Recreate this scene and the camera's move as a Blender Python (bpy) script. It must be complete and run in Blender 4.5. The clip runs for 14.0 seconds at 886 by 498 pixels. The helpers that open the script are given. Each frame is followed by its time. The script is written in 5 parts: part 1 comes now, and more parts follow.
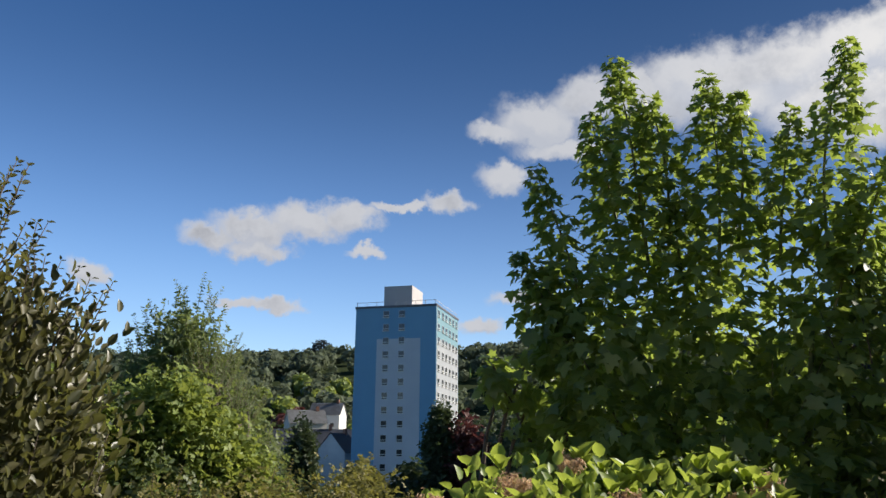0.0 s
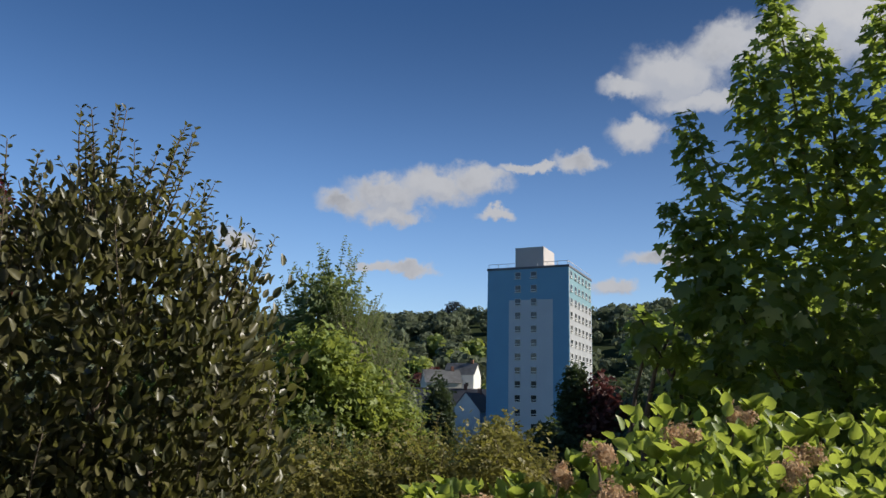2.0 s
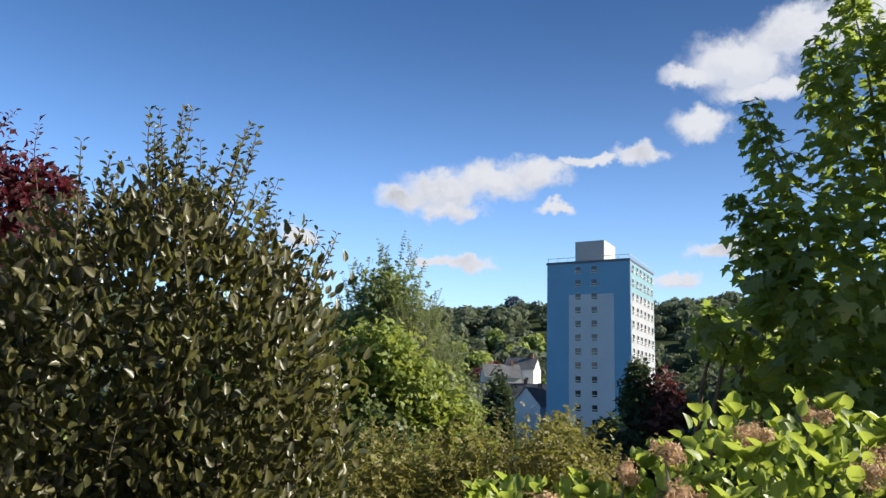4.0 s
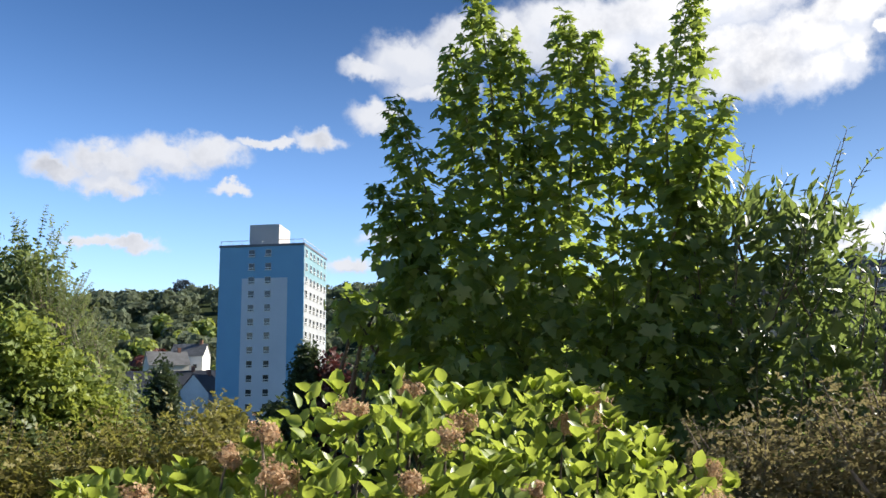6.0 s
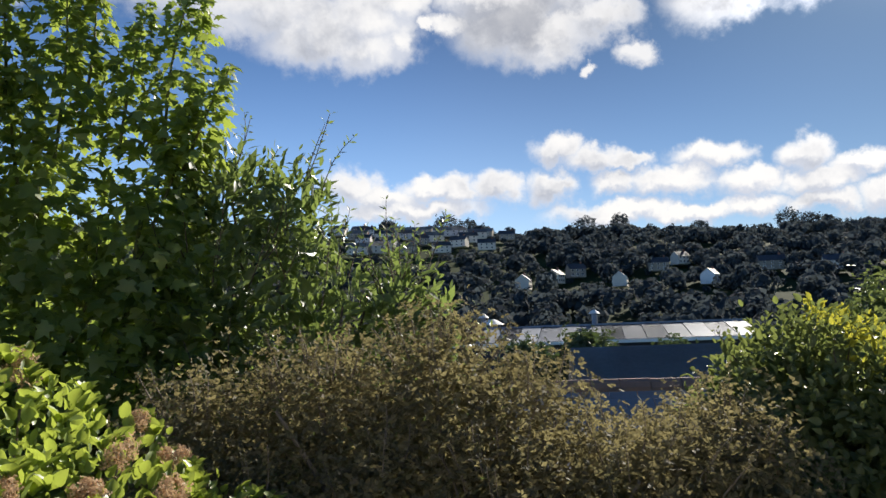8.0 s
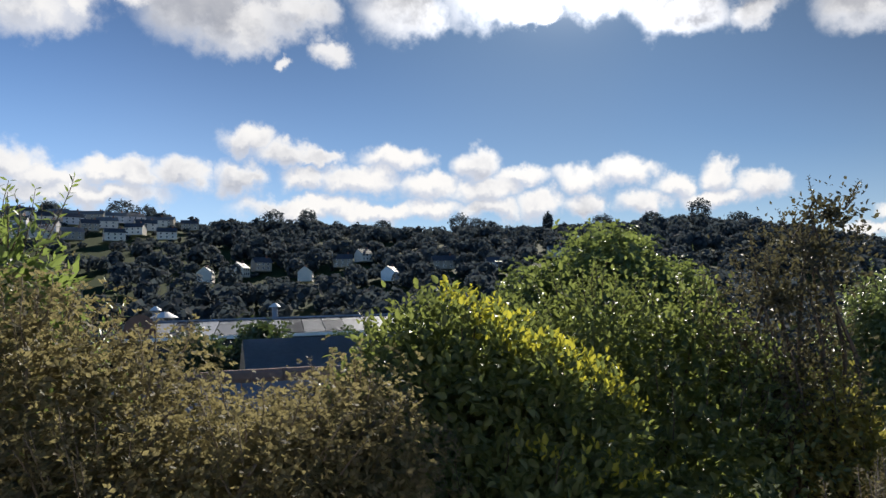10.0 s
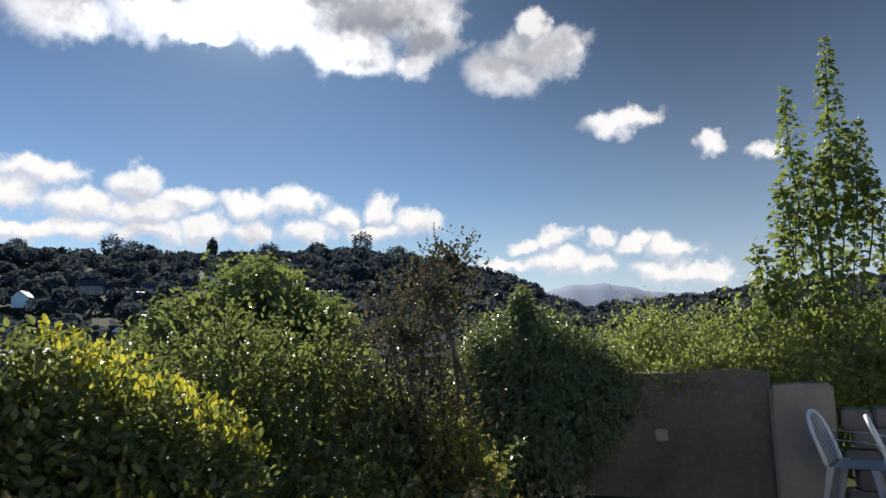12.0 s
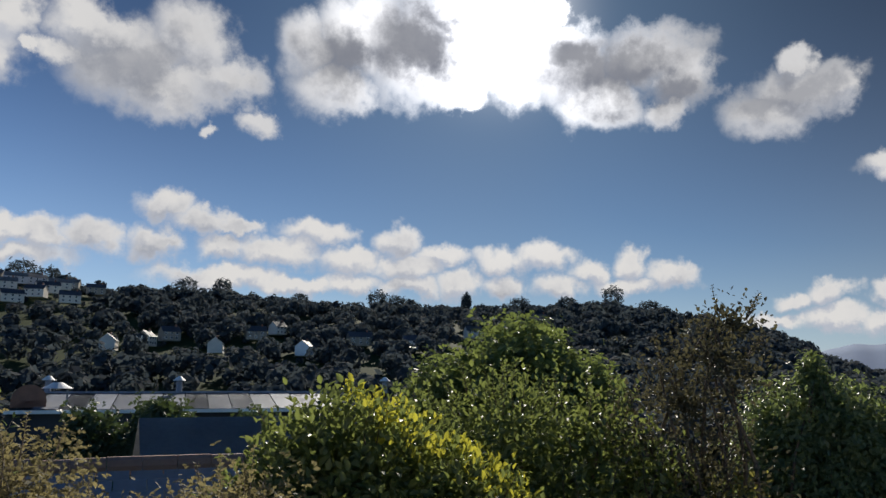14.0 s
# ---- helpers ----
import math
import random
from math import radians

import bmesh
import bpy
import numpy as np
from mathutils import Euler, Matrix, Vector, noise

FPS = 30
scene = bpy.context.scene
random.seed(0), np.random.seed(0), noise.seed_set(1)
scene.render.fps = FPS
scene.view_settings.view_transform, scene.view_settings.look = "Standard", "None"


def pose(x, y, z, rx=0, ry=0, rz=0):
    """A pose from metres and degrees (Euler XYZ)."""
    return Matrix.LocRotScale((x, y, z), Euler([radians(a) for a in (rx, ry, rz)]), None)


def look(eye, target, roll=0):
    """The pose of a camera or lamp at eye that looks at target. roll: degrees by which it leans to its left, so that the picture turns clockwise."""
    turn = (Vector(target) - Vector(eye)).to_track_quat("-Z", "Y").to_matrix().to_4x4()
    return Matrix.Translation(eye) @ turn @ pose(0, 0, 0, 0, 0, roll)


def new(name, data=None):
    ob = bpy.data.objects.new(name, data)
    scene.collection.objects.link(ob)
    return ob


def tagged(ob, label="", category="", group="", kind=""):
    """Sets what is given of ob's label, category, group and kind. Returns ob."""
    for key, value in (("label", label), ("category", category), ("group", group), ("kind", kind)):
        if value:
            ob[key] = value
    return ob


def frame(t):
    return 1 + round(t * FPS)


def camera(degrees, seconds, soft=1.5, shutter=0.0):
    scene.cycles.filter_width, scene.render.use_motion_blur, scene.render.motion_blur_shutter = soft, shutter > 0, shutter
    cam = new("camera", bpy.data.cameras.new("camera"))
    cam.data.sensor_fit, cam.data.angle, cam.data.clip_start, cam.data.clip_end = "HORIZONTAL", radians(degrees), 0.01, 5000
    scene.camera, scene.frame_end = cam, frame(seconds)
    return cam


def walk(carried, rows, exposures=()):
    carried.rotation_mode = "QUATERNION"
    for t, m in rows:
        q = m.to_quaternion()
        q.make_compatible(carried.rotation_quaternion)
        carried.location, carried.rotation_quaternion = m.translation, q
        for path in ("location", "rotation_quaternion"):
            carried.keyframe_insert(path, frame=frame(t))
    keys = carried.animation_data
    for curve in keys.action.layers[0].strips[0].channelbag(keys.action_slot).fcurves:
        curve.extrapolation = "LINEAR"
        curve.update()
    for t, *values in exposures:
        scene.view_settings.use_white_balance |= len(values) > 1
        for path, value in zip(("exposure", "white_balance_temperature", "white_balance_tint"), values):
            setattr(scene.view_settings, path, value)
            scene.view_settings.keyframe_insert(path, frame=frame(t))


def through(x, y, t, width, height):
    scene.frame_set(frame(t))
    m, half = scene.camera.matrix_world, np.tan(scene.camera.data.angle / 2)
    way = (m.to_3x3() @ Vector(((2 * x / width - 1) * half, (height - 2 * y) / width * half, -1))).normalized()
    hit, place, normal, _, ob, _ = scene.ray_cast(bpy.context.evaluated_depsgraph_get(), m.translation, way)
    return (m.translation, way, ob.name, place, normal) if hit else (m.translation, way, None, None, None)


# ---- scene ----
cam = camera(60.6, 14.0)
PATH = [
    (0, (-0.001, 0.28, 1.961), (0.068, 2.209, 2.483), 0.4),
    (0.5, (0.005, 0.283, 1.958), (0.116, 2.212, 2.471), 0.7),
    (1, (0.043, 0.285, 1.95), (0.216, 2.216, 2.443), -0.2),
    (1.5, (0.002, 0.303, 1.928), (0.087, 2.249, 2.382), -0.1),
    (2, (-0.092, 0.32, 1.92), (-0.364, 2.257, 2.339), 1.5),
    (2.2, (-0.131, 0.306, 1.924), (-0.578, 2.21, 2.34), 2.1),
    (3.2, (-0.145, 0.31, 1.926), (-0.845, 2.14, 2.33), 2.6),
    (4.3, (-0.071, 0.335, 1.925), (-0.353, 2.275, 2.32), 1.8),
    (4.5, (-0.047, 0.336, 1.926), (-0.249, 2.287, 2.317), 1.7),
    (5, (0.023, 0.339, 1.918), (0.084, 2.302, 2.293), 0.1),
    (5.5, (0.062, 0.336, 1.922), (0.296, 2.289, 2.285), -1.2),
    (6, (0.102, 0.342, 1.922), (0.514, 2.265, 2.288), -1.1),
    (6.5, (0.161, 0.298, 1.921), (0.838, 2.144, 2.285), -1.3),
    (7, (0.251, 0.207, 1.911), (1.266, 1.9, 2.232), -2.3),
    (7.5, (0.319, 0.085, 1.916), (1.573, 1.624, 2.158), -2.3),
    (8, (0.385, -0.031, 1.917), (1.793, 1.373, 2.131), -2.1),
    (10.3, (0.804, -0.12, 1.799), (2.711, 0.463, 1.95), -1.6),
    (10.5, (0.838, -0.138, 1.793), (2.776, 0.341, 1.929), -1.3),
    (11, (0.869, -0.182, 1.789), (2.846, 0.09, 1.902), -0.9),
    (11.5, (0.888, -0.245, 1.788), (2.884, -0.205, 1.896), -0.6),
    (12, (0.897, -0.312, 1.885), (2.882, -0.432, 2.1), -2.3),
    (12.5, (0.883, -0.363, 1.957), (2.849, -0.523, 2.28), -5.5),
    (13, (0.87, -0.321, 1.96), (2.84, -0.368, 2.301), -6.1),
    (13.5, (0.85, -0.239, 1.961), (2.802, -0.005, 2.33), -4.1),
    (14, (0.842, -0.131, 1.956), (2.738, 0.388, 2.326), -0.1),
]
EXPOSURES = [(0.0, 0.58), (1.5, 0.42), (2.0, 0.34), (2.2, 0.3), (4.3, 1.03), (5.0, 1.03), (6.5, 1.1), (7.0, 1.0), (7.5, 0.86), (8.0, 0.8), (10.3, 0.75), (12.0, 0.78), (12.5, 0.62), (13.0, 0.5), (14.0, 0.28)]
walk(cam, [(t, look(eye, target, roll)) for t, eye, target, roll in PATH], EXPOSURES)


# ---------------------------------------------------------------- light
SUN_AZ, SUN_EL = 79.0, 28.0
sun_way = Vector((math.sin(radians(SUN_AZ)) * math.cos(radians(SUN_EL)), math.cos(radians(SUN_AZ)) * math.cos(radians(SUN_EL)), math.sin(radians(SUN_EL))))
sun_data = bpy.data.lights.new("sun", "SUN")
sun_data.energy, sun_data.angle, sun_data.color = 5.0, radians(0.55), (1.0, 0.93, 0.82)
sun = new("sun", sun_data)
sun.matrix_world = look(sun_way * 50, (0, 0, 0))

world = bpy.data.worlds.new("sky")
scene.world = world
world.use_nodes = True
wt = world.node_tree
wt.nodes.clear()


def wmath(op, a, b=None, c=None, clamp=False):
    n = wt.nodes.new("ShaderNodeMath")
    n.operation, n.use_clamp = op, clamp
    for k, v in enumerate((a, b, c)):
        if v is None:
            continue
        if isinstance(v, (int, float)):
            n.inputs[k].default_value = v
        else:
            wt.links.new(v, n.inputs[k])
    return n.outputs[0]


def wvec(op, a, b=None, c=None):
    n = wt.nodes.new("ShaderNodeVectorMath")
    n.operation = op
    for k, v in enumerate((a, b, c)):
        if v is None:
            continue
        if isinstance(v, (tuple, list)):
            n.inputs[k].default_value = v
        else:
            wt.links.new(v, n.inputs[k])
    return n.outputs["Value"] if op in ("LENGTH", "DOT_PRODUCT") else n.outputs["Vector"]


def wmix(fac, a, b):
    n = wt.nodes.new("ShaderNodeMix")
    n.data_type = "RGBA"
    for k, v in ((0, fac), (6, a), (7, b)):
        if isinstance(v, (int, float)):
            n.inputs[k].default_value = v
        elif isinstance(v, tuple):
            n.inputs[k].default_value = (*v, 1)
        else:
            wt.links.new(v, n.inputs[k])
    return n.outputs[2]


def wramp(v, lo, hi, to_lo=0.0, to_hi=1.0, smooth=True):
    n = wt.nodes.new("ShaderNodeMapRange")
    n.interpolation_type = "SMOOTHSTEP" if smooth else "LINEAR"
    wt.links.new(v, n.inputs[0])
    for k, x in zip((1, 2, 3, 4), (lo, hi, to_lo, to_hi)):
        n.inputs[k].default_value = x
    return n.outputs[0]


def wnoise(vec, scale, detail, rough=0.55):
    n = wt.nodes.new("ShaderNodeTexNoise")
    n.inputs["Scale"].default_value, n.inputs["Detail"].default_value, n.inputs["Roughness"].default_value = scale, detail, rough
    wt.links.new(vec, n.inputs["Vector"])
    return n


# clouds: azimuth, elevation, half width, half height, in degrees
STREAKS = [(-15.4, 15.3, 2.4, 0.9), (-12.7, 16.0, 3.3, 1.2), (-8.9, 16.6, 3.4, 1.4), (-12.2, 14.7, 2.5, 0.7), (-5.3, 17.1, 2.8, 1.2), (2.3, 18.5, 1.9, 0.7), (-1.3, 18.1, 2.4, 0.3), (7.0, 20.3, 2.1, 1.1),
           (-3.9, 14.4, 1.6, 0.4), (-10.6, 10.7, 2.3, 0.5), (-23.7, 11.9, 1.1, 0.7), (5.1, 9.3, 1.7, 0.6), (8.3, 11.4, 2.1, 0.6), (-12.9, 10.5, 2.0, 0.3)]
TOWARDS_MAPLE = [(6.6, 23.8, 2.0, 0.7), (9.7, 24.5, 3.4, 1.8), (13.8, 25.8, 3.1, 1.6), (11.4, 22.4, 3.1, 0.7), (17.7, 25.8, 3.0, 1.5), (21.5, 26.5, 3.7, 1.9), (25.8, 24.7, 3.4, 1.8), (22.6, 25.9, 5.5, 2.4),
                 (28.5, 25.9, 5.4, 2.3), (33.9, 26.2, 5.2, 1.9), (35.7, 22.4, 3.8, 1.8), (39.9, 22.7, 4.4, 2.3), (42.5, 24.2, 2.7, 1.5), (49.0, 24.3, 3.2, 1.2), (46.6, 22.7, 1.8, 0.7)]
OVER_SHED = [(32.0, 23.4, 5.9, 1.9), (35.8, 21.7, 4.3, 2.0), (39.8, 21.1, 3.5, 1.6), (42.0, 21.5, 1.5, 1.0), (44.7, 22.6, 0.5, 0.5), (50.9, 23.3, 4.8, 1.7), (53.4, 21.5, 4.3, 1.5), (57.4, 22.3, 3.4, 1.5),
             (60.5, 19.6, 1.3, 0.8), (56.9, 18.6, 0.6, 0.3), (38.4, 11.0, 2.1, 1.2), (40.7, 10.2, 2.6, 0.8), (44.6, 10.8, 2.8, 0.7), (49.4, 10.5, 2.2, 0.8), (53.5, 10.4, 1.6, 0.6), (42.4, 9.2, 5.6, 0.7)]
BANK_NEAR = [(46.5, 10.4, 1.2, 0.8), (49.5, 10.6, 2.1, 0.8), (53.3, 10.4, 1.5, 0.9), (54.1, 13.1, 1.9, 0.7), (57.0, 12.2, 2.6, 0.7), (59.3, 11.9, 1.6, 0.4), (58.3, 10.4, 1.8, 0.6), (62.1, 10.3, 3.3, 0.8),
             (65.0, 11.8, 2.8, 0.7), (71.2, 11.3, 1.5, 0.9), (67.9, 9.8, 2.8, 0.8), (72.2, 9.2, 2.7, 0.8), (74.4, 10.1, 2.1, 0.6), (58.2, 8.2, 5.1, 0.6)]
BANK_FAR = [(79.1, 9.7, 2.1, 0.7), (82.5, 9.8, 2.0, 0.7), (85.9, 8.7, 1.4, 0.7), (88.8, 9.2, 1.2, 0.8), (91.8, 8.2, 2.0, 0.7), (83.7, 7.5, 1.7, 0.8), (79.5, 7.7, 1.7, 0.7), (76.0, 8.0, 1.9, 0.8),
            (63.3, 7.8, 3.7, 0.5), (67.9, 8.1, 2.5, 0.6), (72.2, 7.8, 2.4, 0.5), (87.9, 7.6, 2.5, 0.5)]
EAST = [(101.8, 6.6, 1.4, 0.6), (99.8, 6.3, 1.2, 0.4), (105.3, 6.3, 1.0, 0.5), (107.6, 5.7, 1.3, 0.4), (110.4, 5.2, 1.6, 0.6), (102.1, 4.8, 2.1, 0.6), (105.0, 4.5, 1.6, 0.6), (110.0, 3.5, 2.2, 0.6),
        (112.6, 3.4, 1.4, 0.5), (98.4, 4.8, 2.0, 0.3)]
SUNWARD = [(64.0, 25.3, 2.0, 2.1), (66.3, 22.6, 3.0, 2.0), (68.7, 26.1, 3.9, 2.6), (72.7, 25.1, 3.9, 3.2), (77.0, 26.7, 3.4, 3.4), (75.8, 22.5, 2.5, 1.2), (81.1, 24.0, 2.4, 2.6), (84.7, 23.8, 3.1, 2.4),
           (87.1, 21.3, 3.1, 1.8), (90.5, 23.8, 4.3, 1.8), (93.5, 22.3, 2.0, 2.2), (91.9, 20.2, 1.6, 0.8), (83.5, 28.2, 1.1, 1.1)]
BEYOND = [(101.0, 22.0, 1.1, 0.8), (101.5, 20.2, 3.4, 1.4), (98.7, 19.0, 2.6, 1.5), (103.9, 20.0, 1.3, 1.0), (106.5, 15.0, 2.1, 0.7), (108.6, 15.1, 1.6, 0.6), (113.5, 12.5, 0.9, 0.6), (116.8, 11.6, 1.0, 0.5),
          (47.7, 24.7, 2.2, 1.4), (50.9, 22.7, 4.2, 2.6), (54.8, 24.8, 2.8, 2.3), (53.8, 20.8, 2.4, 1.4)]
# the thick dark hearts of the clouds round the sun
CORES = [(72.3, 25.7, 3.5, 2.3), (66.6, 24.5, 2.7, 1.7), (88.7, 23.4, 5.4, 1.8), (93.0, 21.3, 1.9, 1.1), (85.2, 24.6, 2.1, 1.0), (101.6, 20.4, 2.6, 1.0), (99.0, 19.8, 2.2, 0.9), (50.9, 22.7, 3.4, 1.7)]
STREAKS = [(a, e + 0.1, w * 0.9, h * 0.8) for a, e, w, h in STREAKS]
BANK_NEAR, BANK_FAR, EAST = ([(a, e, w * 0.95, h * 1.2) for a, e, w, h in bank] for bank in (BANK_NEAR, BANK_FAR, EAST))
CORES = [(a, e, w * 1.25, h * 1.25) for a, e, w, h in CORES]
ALL_CLOUDS = STREAKS + TOWARDS_MAPLE + OVER_SHED + BANK_NEAR + BANK_FAR + EAST + SUNWARD + BEYOND

sky_way = wt.nodes.new("ShaderNodeTexCoord").outputs["Generated"]
split = wt.nodes.new("ShaderNodeSeparateXYZ")
wt.links.new(sky_way, split.inputs[0])
azimuth = wmath("MULTIPLY", wmath("ARCTAN2", split.outputs[0], split.outputs[1]), 180 / math.pi)
elevation = wmath("MULTIPLY", wmath("ARCSINE", split.outputs[2]), 180 / math.pi)
join = wt.nodes.new("ShaderNodeCombineXYZ")
wt.links.new(azimuth, join.inputs[0])
wt.links.new(elevation, join.inputs[1])
billow = wnoise(sky_way, 13.0, 7.0, 0.6)
puff = wnoise(sky_way, 34.0, 8.0, 0.6)
drift = wvec("MULTIPLY_ADD", wvec("SUBTRACT", billow.outputs["Color"], (0.5, 0.5, 0.5)), (3.4, 2.5, 0.0), join.outputs[0])
drift = wvec("MULTIPLY_ADD", wvec("SUBTRACT", puff.outputs["Color"], (0.5, 0.5, 0.5)), (1.8, 2.3, 0.0), drift)


def cloud_field(where, clouds):
    least = None
    for a, e, w, h in clouds:
        w, h = w * 1.02 + 0.1, h * 1.05 + 0.12
        d = wvec("LENGTH", wvec("MULTIPLY_ADD", where, (1 / w, 1 / h, 0), (-a / w, -e / h, 0)))
        least = d if least is None else wmath("MINIMUM", least, d)
    return least


here = cloud_field(drift, ALL_CLOUDS)
sunside = cloud_field(wvec("ADD", drift, (0.3, 0.8, 0.0)), ALL_CLOUDS)
heart = cloud_field(drift, CORES)
grain = wmath("SUBTRACT", puff.outputs[0], 0.5)
cover = wramp(wmath("MULTIPLY_ADD", grain, 0.9, here), 1.4, 0.6)
lit = wramp(wmath("MULTIPLY_ADD", grain, 1.1, wmath("SUBTRACT", sunside, here)), -0.5, 0.45)
mottle = wnoise(sky_way, 6.0, 6.0, 0.62)
thick = wmath("MAXIMUM", wramp(wmath("MULTIPLY_ADD", grain, 1.2, heart), 1.5, 0.3),
              wmath("MULTIPLY", wramp(wmath("MULTIPLY_ADD", grain, 0.8, here), 1.0, 0.4), wramp(mottle.outputs[0], 0.44, 0.7)))
toward = wvec("DOT_PRODUCT", sky_way, tuple(sun_way))
aureole = wmath("POWER", wmath("MAXIMUM", toward, 0.0), 90.0)
core = wmath("POWER", wmath("MAXIMUM", toward, 0.0), 420.0)
sky = wt.nodes.new("ShaderNodeTexSky")
sky.sky_type, sky.sun_disc = "NISHITA", False
sky.sun_elevation, sky.sun_rotation = radians(SUN_EL), radians(SUN_AZ)
sky.altitude, sky.air_density, sky.dust_density, sky.ozone_density = 60, 1.0, 0.1, 3.0
# the haze towards the sun is thin: the blue holds right up to the clouds round it
veil = wmath("MULTIPLY_ADD", wmath("POWER", wmath("MAXIMUM", toward, 0.0), 1.3), -1.2, 1.38)
veil = wmath("MULTIPLY", veil, wramp(elevation, 5.0, 30.0, 1.0, 0.52))
# moist air brightens the sky north of the sun; to its south it is clear and deep
moist = wmath("MULTIPLY", wramp(azimuth, 15.0, 48.0, 1.0, 1.35), wmath("MULTIPLY", wramp(azimuth, 60.0, 82.0, 1.0, 0.76), wramp(azimuth, 82.0, 118.0, 1.0, 0.25)))
veil = wmath("MULTIPLY", veil, moist)
deep = wt.nodes.new("ShaderNodeHueSaturation")
wt.links.new(wramp(azimuth, 45.0, 85.0, 1.33, 1.85), deep.inputs["Saturation"])
deep.inputs["Hue"].default_value = 0.510
wt.links.new(sky.outputs[0], deep.inputs["Color"])
blue = wt.nodes.new("ShaderNodeVectorMath")
blue.operation = "SCALE"
wt.links.new(deep.outputs[0], blue.inputs[0])
wt.links.new(veil, blue.inputs[3])
near_sun = wmath("MULTIPLY", wmath("POWER", wmath("MAXIMUM", toward, 0.0), 14.0), wramp(elevation, 12.5, 18.0))
shade_far = wmix(thick, (4.5, 4.75, 5.4), (3.0, 3.15, 3.6))
shade_near = wmix(thick, (5.4, 5.4, 5.5), (1.7, 1.8, 2.15))
lit_share = wmath("MULTIPLY", wmath("MULTIPLY", lit, wramp(azimuth, 12.0, 45.0, 0.3, 1.0)), wmath("MULTIPLY_ADD", wmath("MAXIMUM", near_sun, wmath("MULTIPLY", thick, 0.8)), -0.95, 1.0))
cloud_tone = wmix(lit_share, wmix(near_sun, shade_far, shade_near), (6.9, 6.75, 6.6))
rim = wmath("MULTIPLY_ADD", aureole, wmath("MULTIPLY_ADD", thick, -4.3, 4.6), 0.85)
scaled = wt.nodes.new("ShaderNodeVectorMath")
scaled.operation = "SCALE"
wt.links.new(cloud_tone, scaled.inputs[0])
wt.links.new(wmath("MULTIPLY", rim, wramp(azimuth, 10.0, 40.0, 0.88, 1.0)), scaled.inputs[3])
haze = wmath("MULTIPLY", wmath("POWER", 2.718, wmath("MULTIPLY", wmath("MAXIMUM", elevation, 0.0), -0.095)), 0.68)
hazy = wmix(haze, blue.outputs[0], (4.5, 5.4, 6.8))
glow = wmath("POWER", wmath("MAXIMUM", toward, 0.0), 22.0)
clear = wt.nodes.new("ShaderNodeMix")
clear.data_type, clear.blend_type = "RGBA", "ADD"
clear.inputs[0].default_value = 1.0
wt.links.new(hazy, clear.inputs[6])
wt.links.new(wvec("ADD", wmix(core, (0, 0, 0), (12, 11.5, 11)), wmix(glow, (0, 0, 0), (0.65, 0.98, 1.3))), clear.inputs[7])
background = wt.nodes.new("ShaderNodeBackground")
background.inputs[1].default_value = 0.1
wt.links.new(wmix(cover, clear.outputs[2], scaled.outputs[0]), background.inputs[0])
wt.links.new(background.outputs[0], wt.nodes.new("ShaderNodeOutputWorld").inputs[0])

# ---------------------------------------------------------------- materials


def material(name, col, col2=None, rough=0.7, metal=0.0, scale=6.0, bump=0.15, fine=60.0, spec=0.5, wear=0.5):
    """A surface with two scales of variation between two colours and a fine relief."""
    m = bpy.data.materials.new(name)
    m.use_nodes = True
    nt = m.node_tree
    b = nt.nodes["Principled BSDF"]
    col2 = col2 or tuple(c * 0.7 for c in col)
    tc = nt.nodes.new("ShaderNodeTexCoord")
    big, small = nt.nodes.new("ShaderNodeTexNoise"), nt.nodes.new("ShaderNodeTexNoise")
    for n, sc in ((big, scale), (small, fine)):
        n.inputs["Scale"].default_value, n.inputs["Detail"].default_value = sc, 5
        nt.links.new(tc.outputs["Object"], n.inputs["Vector"])
    mixed = nt.nodes.new("ShaderNodeMath")
    mixed.operation = "MULTIPLY_ADD"
    nt.links.new(small.outputs[0], mixed.inputs[0])
    mixed.inputs[1].default_value = wear
    nt.links.new(big.outputs[0], mixed.inputs[2])
    ramp = nt.nodes.new("ShaderNodeMapRange")
    nt.links.new(mixed.outputs[0], ramp.inputs[0])
    ramp.inputs[1].default_value, ramp.inputs[2].default_value = 0.45, 1.05
    mx = nt.nodes.new("ShaderNodeMix")
    mx.data_type = "RGBA"
    nt.links.new(ramp.outputs[0], mx.inputs[0])
    mx.inputs[6].default_value, mx.inputs[7].default_value = (*col, 1), (*col2, 1)
    nt.links.new(mx.outputs[2], b.inputs["Base Color"])
    b.inputs["Roughness"].default_value, b.inputs["Metallic"].default_value = rough, metal
    b.inputs["Specular IOR Level"].default_value = spec
    bp = nt.nodes.new("ShaderNodeBump")
    bp.inputs["Strength"].default_value, bp.inputs["Distance"].default_value = bump, 0.02
    nt.links.new(mixed.outputs[0], bp.inputs["Height"])
    nt.links.new(bp.outputs[0], b.inputs["Normal"])
    return m


